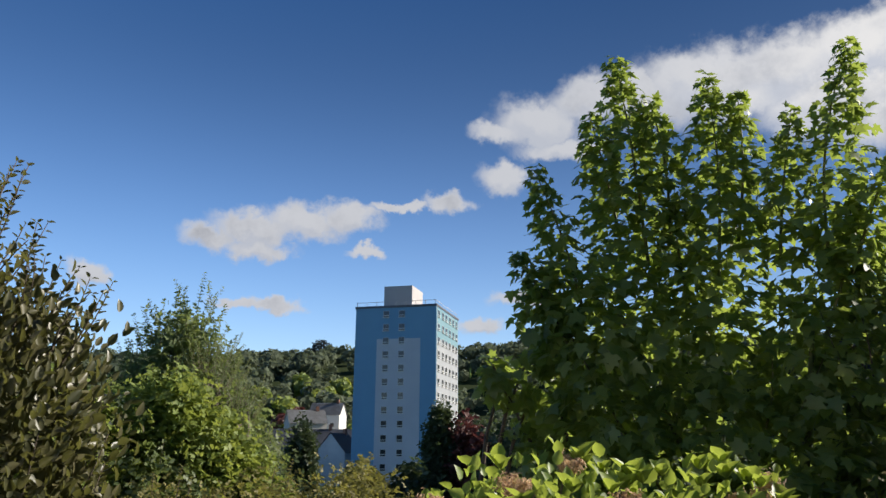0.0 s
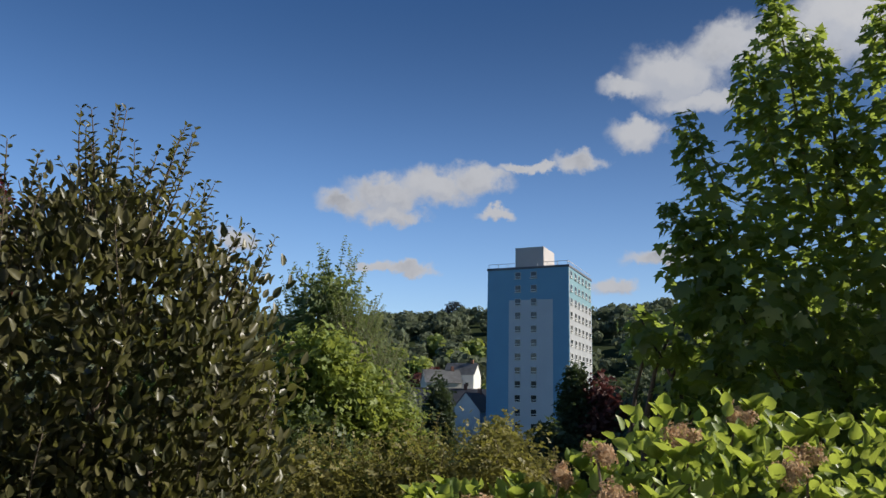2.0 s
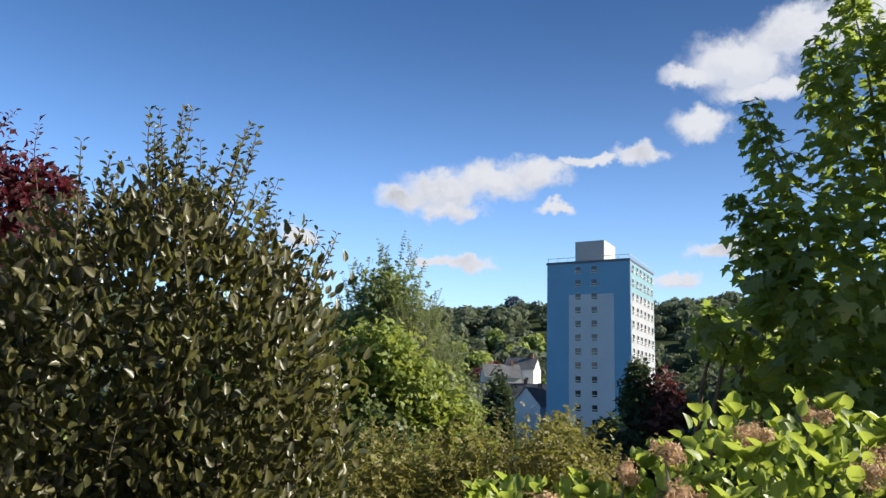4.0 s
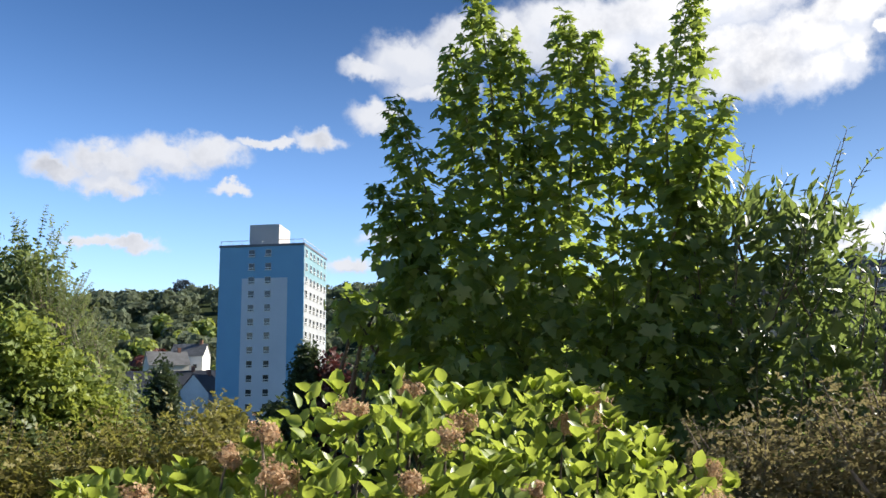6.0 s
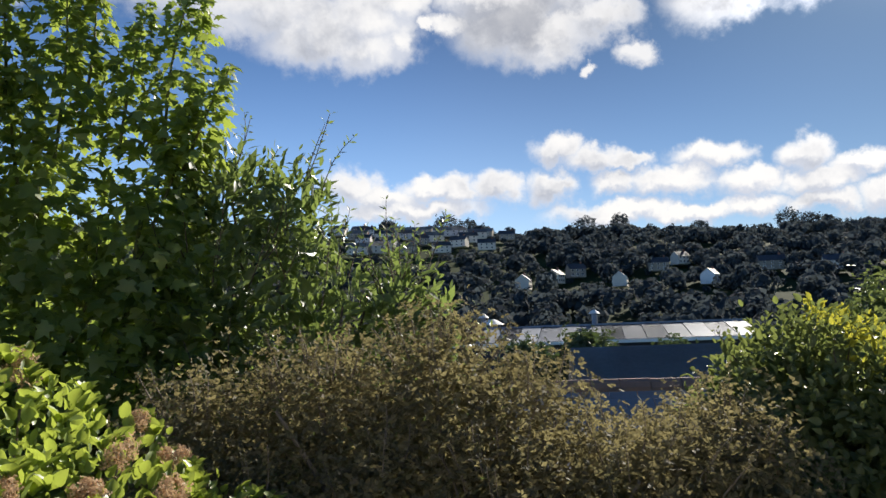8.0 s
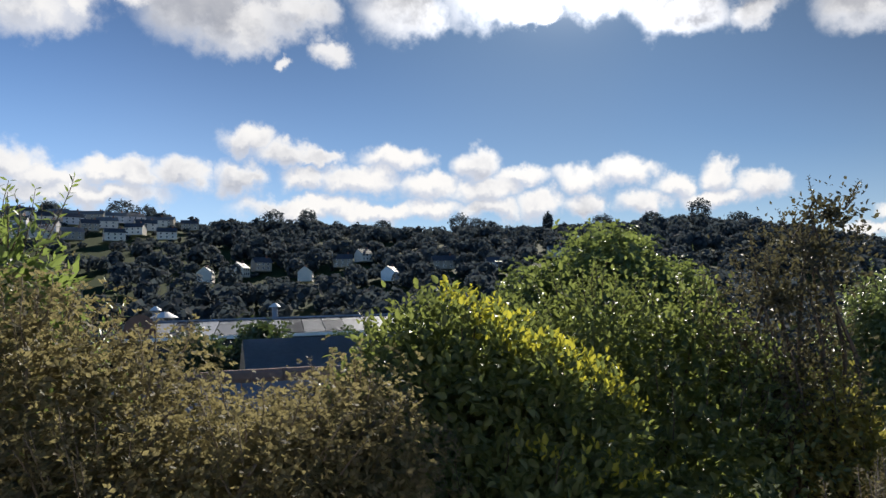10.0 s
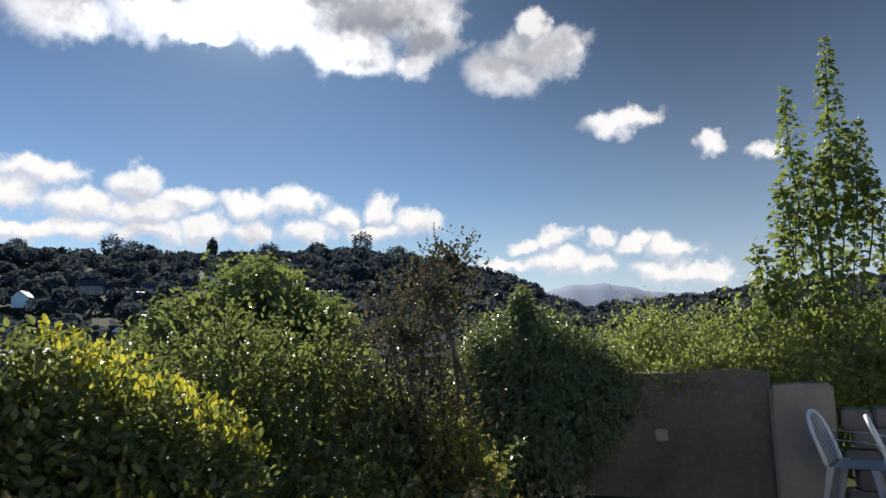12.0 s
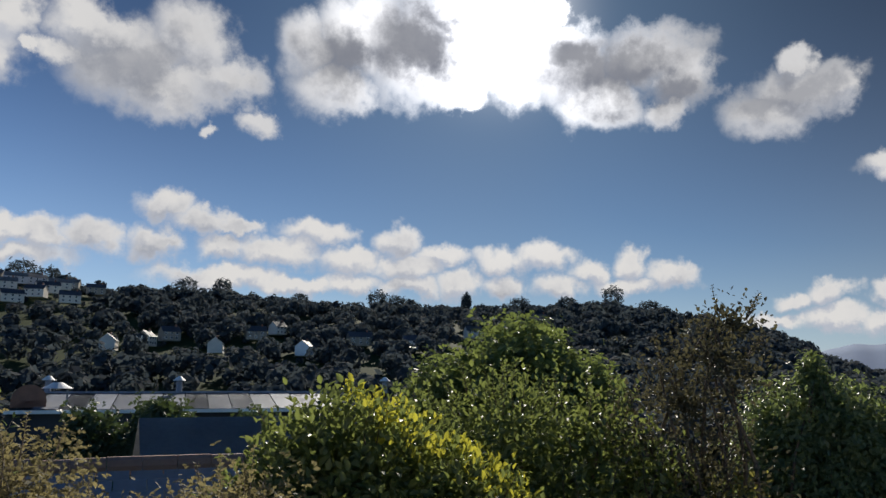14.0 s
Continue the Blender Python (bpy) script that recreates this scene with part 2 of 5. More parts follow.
def leaf_material(name, a, b, through_col, through=0.4, rough=0.42, single=False):
    """Leaves that differ one by one, glossy above, and let light through."""
    m = bpy.data.materials.new(name)
    m.use_nodes = True
    nt = m.node_tree
    p = nt.nodes["Principled BSDF"]
    if single:
        rnd = nt.nodes.new("ShaderNodeObjectInfo").outputs["Random"]
    else:
        rnd = nt.nodes.new("ShaderNodeNewGeometry").outputs["Random Per Island"]
    tc = nt.nodes.new("ShaderNodeTexCoord")
    n = nt.nodes.new("ShaderNodeTexNoise")
    n.inputs["Scale"].default_value, n.inputs["Detail"].default_value = 2.2, 3
    nt.links.new(tc.outputs["Object"], n.inputs["Vector"])
    k = nt.nodes.new("ShaderNodeMath")
    k.operation = "MULTIPLY_ADD"
    nt.links.new(n.outputs[0], k.inputs[0])
    k.inputs[1].default_value = 1.2
    nt.links.new(rnd, k.inputs[2])
    r = nt.nodes.new("ShaderNodeMapRange")
    nt.links.new(k.outputs[0], r.inputs[0])
    r.inputs[1].default_value, r.inputs[2].default_value = 0.3, 1.5
    mx = nt.nodes.new("ShaderNodeMix")
    mx.data_type = "RGBA"
    nt.links.new(r.outputs[0], mx.inputs[0])
    mx.inputs[6].default_value, mx.inputs[7].default_value = (*a, 1), (*b, 1)
    nt.links.new(mx.outputs[2], p.inputs["Base Color"])
    p.inputs["Roughness"].default_value = rough
    t = nt.nodes.new("ShaderNodeBsdfTranslucent")
    t.inputs[0].default_value = (*through_col, 1)
    ms = nt.nodes.new("ShaderNodeMixShader")
    ms.inputs[0].default_value = through
    nt.links.new(p.outputs[0], ms.inputs[1])
    nt.links.new(t.outputs[0], ms.inputs[2])
    nt.links.new(ms.outputs[0], nt.nodes["Material Output"].inputs[0])
    return m


M = {
    "grass": material("grass", (0.028, 0.045, 0.017), (0.045, 0.055, 0.022), 0.95, scale=0.35, fine=9.0, bump=0.2, spec=0.05),
    "soil": material("soil", (0.06, 0.045, 0.03), (0.03, 0.025, 0.018), 0.95, scale=1.5, fine=30, bump=0.5),
    "paving": material("paving", (0.30, 0.29, 0.27), (0.18, 0.175, 0.16), 0.85, scale=1.2, fine=25, bump=0.3),
    "render": material("weathered_render", (0.175, 0.15, 0.125), (0.085, 0.073, 0.06), 0.9, scale=1.1, fine=18, bump=0.45, wear=0.6),
    "concrete": material("pale_concrete", (0.38, 0.31, 0.24), (0.23, 0.19, 0.15), 0.85, scale=1.6, fine=24, bump=0.3),
    "rubble": material("rubble_stone", (0.24, 0.21, 0.18), (0.12, 0.11, 0.10), 0.9, scale=3.0, fine=30, bump=0.5),
    "plastic": material("white_plastic", (0.80, 0.80, 0.78), (0.66, 0.66, 0.62), 0.4, scale=4, fine=40, bump=0.04),
    "bark": material("bark", (0.13, 0.10, 0.07), (0.07, 0.055, 0.04), 0.9, scale=8, fine=60, bump=0.6),
    "twig": material("dry_twig", (0.24, 0.20, 0.15), (0.14, 0.11, 0.08), 0.9, scale=8, fine=60, bump=0.3),
    "green_stem": material("green_stem", (0.10, 0.15, 0.04), (0.16, 0.12, 0.05), 0.7, scale=9, fine=60, bump=0.2),
    "blue_panel": material("blue_cladding", (0.17, 0.39, 0.58), (0.15, 0.34, 0.53), 0.6, scale=0.25, fine=3.0, bump=0.05),
    "white_panel": material("pale_render", (0.60, 0.63, 0.68), (0.53, 0.56, 0.62), 0.75, scale=0.25, fine=3.0, bump=0.05),
    "grey_panel": material("plant_room_grey", (0.50, 0.47, 0.47), (0.42, 0.40, 0.40), 0.7, scale=0.3, fine=3.0, bump=0.05),
    "teal_panel": material("teal_cladding", (0.17, 0.31, 0.37), (0.14, 0.27, 0.33), 0.6, scale=0.3, fine=3.0, bump=0.05),
    # Pale render darkened in colour to offset strong sun on the tower's side.
    "side_panel": material("weathered_side_render", (0.36, 0.38, 0.41), (0.28, 0.30, 0.33), 0.8, scale=0.3, fine=2.5, bump=0.1),
    "white_paint": material("white_paint", (0.74, 0.74, 0.72), (0.6, 0.6, 0.58), 0.6, scale=0.6, fine=8, bump=0.05),
    "cream_wall": material("cream_wall", (0.62, 0.56, 0.47), (0.5, 0.46, 0.4), 0.8, scale=0.4, fine=6, bump=0.1),
    "stone_wall": material("stone_wall", (0.32, 0.27, 0.21), (0.22, 0.19, 0.15), 0.85, scale=0.6, fine=5, bump=0.3),
    "slate": material("slate", (0.13, 0.14, 0.17), (0.08, 0.09, 0.11), 0.6, scale=0.9, fine=7, bump=0.3),
    "pale_slate": material("pale_slate", (0.30, 0.31, 0.32), (0.2, 0.2, 0.21), 0.7, scale=1.0, fine=9, bump=0.3),
    "ridge_tile": material("clay_ridge", (0.33, 0.2, 0.14), (0.2, 0.13, 0.1), 0.8, scale=2, fine=15, bump=0.3),
    "metal_roof": material("metal_roof", (0.23, 0.25, 0.29), (0.19, 0.21, 0.25), 0.6, metal=0.2, scale=0.35, fine=4, bump=0.06),
    "dark_cladding": material("dark_cladding", (0.035, 0.04, 0.05), (0.025, 0.028, 0.035), 0.8, scale=0.5, fine=6, bump=0.1),
    "brick": material("brick", (0.30, 0.14, 0.09), (0.2, 0.1, 0.07), 0.85, scale=2, fine=15, bump=0.3),
    # Blue haze of distance painted in as the hill's colour.
    "far_haze": material("far_moorland", (0.085, 0.15, 0.27), (0.075, 0.135, 0.245), 0.95, scale=0.004, fine=0.03, bump=0.0),
    "dead_flower": leaf_material("dead_flower", (0.34, 0.20, 0.11), (0.68, 0.49, 0.32), (0.55, 0.38, 0.23), 0.35, 0.9),
    "stalk": leaf_material("dry_stalk", (0.30, 0.24, 0.15), (0.22, 0.20, 0.10), (0.3, 0.24, 0.12), 0.2, 0.9),
}
glass = bpy.data.materials.new("window_glass")
glass.use_nodes = True
gb = glass.node_tree.nodes["Principled BSDF"]
gb.inputs["Base Color"].default_value, gb.inputs["Roughness"].default_value = (0.03, 0.035, 0.045, 1), 0.08
M["glass"] = glass
L = {
    "maple": leaf_material("maple_leaf", (0.05, 0.095, 0.032), (0.15, 0.21, 0.06), (0.40, 0.50, 0.085), 0.46, 0.45),
    "maple_single": leaf_material("maple_leaf_single", (0.05, 0.095, 0.032), (0.15, 0.21, 0.06), (0.40, 0.50, 0.085), 0.46, 0.45, True),
    "hydrangea": leaf_material("hydrangea_leaf", (0.04, 0.085, 0.022), (0.27, 0.35, 0.08), (0.45, 0.54, 0.08), 0.42, 0.42),
    "hydrangea_single": leaf_material("hydrangea_leaf_single", (0.04, 0.085, 0.022), (0.27, 0.35, 0.08), (0.45, 0.54, 0.08), 0.42, 0.42, True),
    "olive": leaf_material("olive_green_leaf", (0.03, 0.042, 0.02), (0.12, 0.11, 0.05), (0.2, 0.2, 0.05), 0.3, 0.38),
    "burgundy": leaf_material("burgundy_leaf", (0.05, 0.014, 0.022), (0.09, 0.03, 0.035), (0.20, 0.03, 0.04), 0.35, 0.5),
    "fresh": leaf_material("fresh_green_leaf", (0.12, 0.18, 0.04), (0.25, 0.31, 0.075), (0.38, 0.43, 0.08), 0.42, 0.6),
    "mid": leaf_material("mid_green_leaf", (0.055, 0.09, 0.038), (0.15, 0.185, 0.072), (0.25, 0.31, 0.08), 0.36, 0.55),
    "ash": leaf_material("grey_green_leaf", (0.10, 0.15, 0.065), (0.18, 0.22, 0.10), (0.30, 0.36, 0.10), 0.42, 0.6),
    "dark": leaf_material("dark_green_leaf", (0.032, 0.055, 0.032), (0.065, 0.09, 0.045), (0.1, 0.14, 0.04), 0.28, 0.55),
    "dusky": leaf_material("dusky_brown_leaf", (0.04, 0.05, 0.033), (0.085, 0.078, 0.05), (0.13, 0.12, 0.06), 0.3, 0.6),
    "bramble": leaf_material("bramble_leaf", (0.07, 0.11, 0.035), (0.22, 0.26, 0.08), (0.34, 0.40, 0.09), 0.42, 0.55),
    "sycamore": leaf_material("sycamore_leaf", (0.045, 0.075, 0.03), (0.12, 0.155, 0.055), (0.26, 0.33, 0.07), 0.4, 0.62),
    "glossy": leaf_material("glossy_dark_leaf", (0.045, 0.075, 0.032), (0.14, 0.165, 0.06), (0.26, 0.31, 0.08), 0.36, 0.52),
    "laurel": leaf_material("laurel_leaf", (0.06, 0.097, 0.04), (0.14, 0.185, 0.075), (0.25, 0.33, 0.08), 0.4, 0.42),
    "brown": leaf_material("brown_green_leaf", (0.075, 0.088, 0.038), (0.20, 0.165, 0.09), (0.30, 0.26, 0.12), 0.38, 0.75),
    "yellow": leaf_material("yellow_leaf", (0.22, 0.27, 0.04), (0.42, 0.40, 0.06), (0.55, 0.52, 0.06), 0.42, 0.48),
    "ivy": leaf_material("ivy_leaf", (0.085, 0.12, 0.06), (0.15, 0.19, 0.085), (0.24, 0.30, 0.09), 0.36, 0.42),
    # Bluish aerial haze is mixed into this leaf colour.
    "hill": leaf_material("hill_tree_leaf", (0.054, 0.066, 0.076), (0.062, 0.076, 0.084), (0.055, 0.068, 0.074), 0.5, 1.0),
    # Leaf colour raised to stand for haze over the side-lit slope.
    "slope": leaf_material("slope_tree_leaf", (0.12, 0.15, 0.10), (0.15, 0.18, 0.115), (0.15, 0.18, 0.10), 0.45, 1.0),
    "gold": leaf_material("golden_hedge_leaf", (0.12, 0.125, 0.035), (0.23, 0.20, 0.06), (0.34, 0.32, 0.07), 0.4, 0.6),
    "red": leaf_material("copper_leaf", (0.09, 0.03, 0.03), (0.14, 0.06, 0.05), (0.2, 0.06, 0.05), 0.3, 0.6),
}

# ---------------------------------------------------------------- mesh helpers


def raw_mesh(name, verts, tris, mat, smooth=False):
    me = bpy.data.meshes.new(name)
    verts, tris = np.asarray(verts, dtype=np.float32), np.asarray(tris, dtype=np.int32)
    me.vertices.add(len(verts))
    me.vertices.foreach_set("co", verts.ravel())
    me.loops.add(tris.size)
    me.loops.foreach_set("vertex_index", tris.ravel())
    me.polygons.add(len(tris))
    me.polygons.foreach_set("loop_start", np.arange(0, tris.size, 3, dtype=np.int32))
    me.polygons.foreach_set("loop_total", np.full(len(tris), 3, dtype=np.int32))
    if smooth:
        me.polygons.foreach_set("use_smooth", np.ones(len(tris), dtype=bool))
    me.update(calc_edges=True)
    me.materials.append(mat)
    return me


def under(name, mesh, parent, label="", at=None):
    ob = new(name, mesh)
    ob.parent = parent
    if at is not None:
        ob.matrix_basis = at
    return tagged(ob, label)


def part(name, bm, mat, parent, label="", at=None):
    me = bpy.data.meshes.new(name)
    bm.to_mesh(me)
    bm.free()
    me.materials.append(mat)
    return under(name, me, parent, label, at)


def empty(name, place, label, category, group="", turn=0, kind=""):
    ob = new(name)
    ob.empty_display_size = 0.1
    ob.matrix_basis = pose(*place, 0, 0, turn)
    return tagged(ob, label, category, group, kind)


def add_box(bm, x0, x1, y0, y1, z0, z1, bevel=0.0):
    made = bmesh.ops.create_cube(bm, size=1.0)
    vs = made["verts"]
    for v in vs:
        v.co = Vector((x0 + (v.co.x + 0.5) * (x1 - x0), y0 + (v.co.y + 0.5) * (y1 - y0), z0 + (v.co.z + 0.5) * (z1 - z0)))
    if bevel:
        edges = list({e for v in vs for e in v.link_edges})
        bmesh.ops.bevel(bm, geom=edges, offset=bevel, segments=2, affect="EDGES")
    return bm


def box(*size, bevel=0.0):
    return add_box(bmesh.new(), *size, bevel=bevel)


def fan(points, centre):
    return np.array([centre] + list(points), dtype=float), np.array([(0, k + 1, (k + 1) % len(points) + 1) for k in range(len(points))])


OVATE = fan([(0, 0, 0), (.19, .14, .09), (.28, .42, .15), (.18, .75, .07), (0, 1, -.12), (-.18, .75, .07), (-.28, .42, .15), (-.19, .14, .09)], (0, .45, -.03))
OVAL = fan([(0, 0, 0), (.28, .45, .13), (0, 1, -.12), (-.28, .45, .13)], (0, .45, -.03))
BROAD = (OVATE[0] * np.array((1.3, 1.0, 1.0)), OVATE[1])
LANCE = fan([(0, 0, 0), (.13, .25, .03), (.16, .55, .03), (0, 1, -.1), (-.16, .55, .03), (-.13, .25, .03)], (0, .45, -.01))
MAPLE = fan([(x, y, -.22 * x * x - .28 * y * y + .1 * abs(x)) for x, y in ((0, 0), (.2, -.1), (.5, .06), (.33, .24), (.64, .52), (.27, .52), (.22, .68), (0, 1.02), (-.22, .68), (-.27, .52), (-.64, .52), (-.33, .24), (-.5, .06), (-.2, -.1))], (0, .32, .0))
BLADE = (np.array([(0, 0, 0), (.3, .5, .1), (0, 1, 0), (-.3, .5, .1)], dtype=float), np.array([(0, 1, 2), (0, 2, 3)]))


def sprig_template():
    vs, fs = [], []
    for k in range(3):
        a = k * 2.2 - 2.2
        c, s = math.cos(a * 0.5), math.sin(a * 0.5)
        v = BLADE[0].copy() * (0.75 if k else 1.0)
        r = np.array([(c, s, 0), (-s, c, 0), (0, 0, 1)])
        fs.append(BLADE[1] + 4 * k)
        vs.append(v @ r + np.array([0, 0.25 * k, 0.05 * k]))
    return np.concatenate(vs), np.concatenate(fs)


FROND = (np.array([(0, 0, 0), (.44, .45, .05), (.05, 1, 0), (-.44, .55, .05)], dtype=float), np.array([(0, 1, 2), (0, 2, 3)]))
SPRIG = sprig_template()
rng = np.random.default_rng(7)


def unit(v):
    return v / np.maximum(np.linalg.norm(v, axis=-1, keepdims=True), 1e-6)


def turns(tip, face):
    """Rotations that lay a leaf's length along tip and its upper side towards face."""
    y = unit(tip)
    x = unit(np.cross(y, face))
    return np.stack([x, y, np.cross(x, y)], axis=2)


def leaves_mesh(name, template, places, rots, sizes, mat):
    v, f = template
    out = np.einsum("mij,nj->mni", rots * sizes[:, None, None], v) + places[:, None, :]
    tri = f[None] + (np.arange(len(places)) * len(v))[:, None, None]
    return raw_mesh(name, out.reshape(-1, 3), tri.reshape(-1, 3), mat)


def on_lobes(lobes, n, depth=0.12, ragged=0.16, inside=0.86):
    """Points on the ragged outside of a cluster of ellipsoids, with the way out at each."""
    lobes = np.array(lobes, dtype=float)
    area = (lobes[:, 3] * lobes[:, 5] + lobes[:, 4] * lobes[:, 5] + lobes[:, 3] * lobes[:, 4])
    which = rng.choice(len(lobes), int(n * 1.9), p=area / area.sum())
    way = unit(rng.normal(size=(len(which), 3)))
    q = way * 5.0 + which[:, None] * 3.1
    lump = np.sin(q[:, 0] * 1.3) * np.sin(q[:, 1] * 1.7 + 1) + 0.6 * np.sin(q[:, 2] * 2.9 + q[:, 0] * 2.1)
    r = 1.0 + ragged * 0.6 * lump + ragged * rng.normal(size=len(which)) * 0.5 - np.abs(rng.normal(size=len(which))) * depth
    p = lobes[which, :3] + way * r[:, None] * lobes[which, 3:]
    out = unit(way / lobes[which, 3:])
    near = np.full(len(p), 9.0)
    for k, lb in enumerate(lobes):
        d = np.linalg.norm((p - lb[:3]) / lb[3:], axis=1)
        near = np.where(which == k, near, np.minimum(near, d))
    keep = near > inside
    return p[keep][:n], out[keep][:n]


def leaf_turns(out, up=0.3, droop=0.0, wild=0.6):
    n = len(out)
    tip = out * 0.7 + rng.normal(size=(n, 3)) * wild + np.array([0, 0, up - droop])
    face = out + np.array([0, 0, 0.9]) + rng.normal(size=(n, 3)) * wild * 0.8
    return turns(tip, face)


def tubes_mesh(name, lines, mat, sides=5):
    """Tapered branches, each a line of points with radii."""
    vs, fs, base = [], [], 0
    for pts, r0, r1 in lines:
        pts = np.asarray(pts, dtype=float)
        n = len(pts)
        ways = unit(np.gradient(pts, axis=0))
        side = unit(np.cross(ways, np.array([0.31, 0.87, 0.2])))
        other = np.cross(ways, side)
        rad = np.linspace(r0, r1, n)
        ang = np.arange(sides) * 2 * math.pi / sides
        ring = pts[:, None] + rad[:, None, None] * (np.cos(ang)[None, :, None] * side[:, None] + np.sin(ang)[None, :, None] * other[:, None])
        vs.append(ring.reshape(-1, 3))
        for i in range(n - 1):
            for j in range(sides):
                a, b = base + i * sides + j, base + i * sides + (j + 1) % sides
                fs += [(a, b, b + sides), (a, b + sides, a + sides)]
        top = base + (n - 1) * sides
        fs += [(top, top + j, top + j + 1) for j in range(1, sides - 1)]
        base += n * sides
    return raw_mesh(name, np.concatenate(vs), np.array(fs), mat, True)


def bent(a, b, n=6, sway=0.08):
    a, b = np.asarray(a, float), np.asarray(b, float)
    t = np.linspace(0, 1, n)[:, None]
    off = rng.normal(size=3) * sway * np.linalg.norm(b - a)
    return a + (b - a) * t + np.sin(t * math.pi) * off


def along(lines, step, spread, size, template, name, mat, up=0.5, tip_first=0.25, wild=0.5, tipsize=0.6):
    """Leaves in pairs up the outer part of each shoot."""
    ps, rs, ss = [], [], []
    for pts, _, _ in lines:
        pts = np.asarray(pts)
        seg = np.linalg.norm(np.diff(pts, axis=0), axis=1).sum()
        n = max(4, int(seg * (1 - tip_first) / step))
        t = np.linspace(tip_first, 1, n)
        idx = t * (len(pts) - 1)
        i = np.minimum(idx.astype(int), len(pts) - 2)
        p = pts[i] + (pts[i + 1] - pts[i]) * (idx - i)[:, None]
        way = unit(pts[-1] - pts[0])
        for turn in (0.0, math.pi):
            a = np.arange(n) * 1.57 + turn + rng.normal(size=n) * 0.4
            s1 = unit(np.cross(way, np.array([0.3, 0.9, 0.1])))
            s2 = np.cross(way, s1)
            out = np.cos(a)[:, None] * s1 + np.sin(a)[:, None] * s2
            tip = out + way * up + rng.normal(size=(n, 3)) * wild * 0.4
            ps.append(p + out * spread * rng.uniform(0.2, 1.0, n)[:, None])
            rs.append(turns(tip, way + out * 0.3 + rng.normal(size=(n, 3)) * wild * 0.5))
            ss.append(size * (1 - (1 - tipsize) * t) * rng.uniform(0.75, 1.2, n))
    return np.concatenate(ps), np.concatenate(rs), np.concatenate(ss)


def shift(lobes, base):
    return [(a - base[0], b - base[1], c - base[2], d, e, f) for a, b, c, d, e, f in lobes]


def bush(name, label, category, base, lobes, leaf, template, n, size, fill=0.9, up=0.3, droop=0.0, wild=0.6, ragged=0.16, shoots=0, shoot_len=0.35,
         stem="bark", stems=7, crown="foliage", depth=0.12, group="", heart=True):
    """A shrub or tree: stems from the base, a ragged crown of single leaves and shoots that stand out of it."""
    ob = empty(name, base, label, category, group)
    lb = shift(lobes, base)
    p, out = on_lobes(lb, n, depth, ragged)
    rots, sizes = leaf_turns(out, up, droop, wild), size * rng.uniform(0.65, 1.25, len(p))
    inner = [(a, b, c, d * 0.8, e * 0.8, f * 0.8) for a, b, c, d, e, f in lb]
    p2, out2 = on_lobes(inner, int(n * fill * 0.75), 0.2, ragged)
    r2, s2 = leaf_turns(out2, up, droop, 0.8), size * 1.45 * rng.uniform(0.7, 1.2, len(p2))
    P, R, S = [p, p2], [rots, r2], [sizes, s2]
    if fill and heart:
        deep_lobes = [(a, b, c, d * 0.58, e * 0.58, f * 0.62) for a, b, c, d, e, f in lb]
        p3, out3 = on_lobes(deep_lobes, max(60, n // 6), 0.3, ragged, 0.5)
        P.append(p3), R.append(leaf_turns(out3, up, droop, 0.9)), S.append(size * 2.6 * rng.uniform(0.7, 1.2, len(p3)))
    lines = []
    for k in range(stems):
        c = lb[k % len(lb)]
        lines.append((bent((rng.normal() * 0.08, rng.normal() * 0.08, 0), (c[0] + rng.normal() * c[3] * 0.3, c[1] + rng.normal() * c[4] * 0.3, c[2] + c[5] * 0.5)), 0.035 * max(1, size / 0.08), 0.008))
    if shoots:
        sp, so = on_lobes(lb, shoots * 4, 0.05, 0.05)
        pick = np.argsort(-(so[:, 2] + rng.uniform(0, 0.5, len(so))))[:shoots]
        tips = []
        for k in pick:
            ln = shoot_len * rng.uniform(0.5, 1.15)
            tips.append((bent(sp[k] - so[k] * 0.1, sp[k] + np.array([so[k][0] * 0.35, so[k][1] * 0.35, 0.9]) * ln, 5, 0.05), 0.006, 0.002))
        a, b, c = along(tips, size * 0.55, 0.01, size * 0.9, template, "", None, 0.7)
        P.append(a), R.append(b), S.append(c)
        lines += tips
    for line in lines[:stems]:
        under("branch", tubes_mesh("branch", [line], M[stem]), ob)
    if lines[stems:]:
        tagged(under("fine_twig", tubes_mesh("fine_twig", lines[stems:], M[stem], 4), ob), kind="stuff")
    under(crown, leaves_mesh(crown, template, np.concatenate(P), np.concatenate(R), np.concatenate(S), L[leaf]), ob)
    return ob

# ---------------------------------------------------------------- ground and far country
GARDEN = 0.12
SKYLINE_AZ = [-180, -120, -60, -45, -25, -15, -8, 4, 9, 12, 24, 36, 46, 52, 58.6, 66, 70, 76, 83, 87.4, 91.4, 95.5, 99.4, 101.5, 104.4, 108, 113, 118, 136, 180]
SKYLINE_EL = [3.0, 4.0, 5.9, 6.0, 5.8, 5.7, 6.5, 6.9, 7.3, 7.3, 7.2, 7.0, 6.8, 6.2, 6.0, 5.4, 5.5, 5.2, 5.2, 5.4, 4.6, 3.8, 2.5, 1.1, 0.3, 0.6, 1.1, 1.6, 2.2, 3.0]


def smooth(t):
    t = np.clip(t, 0, 1)
    return t * t * (3 - 2 * t)


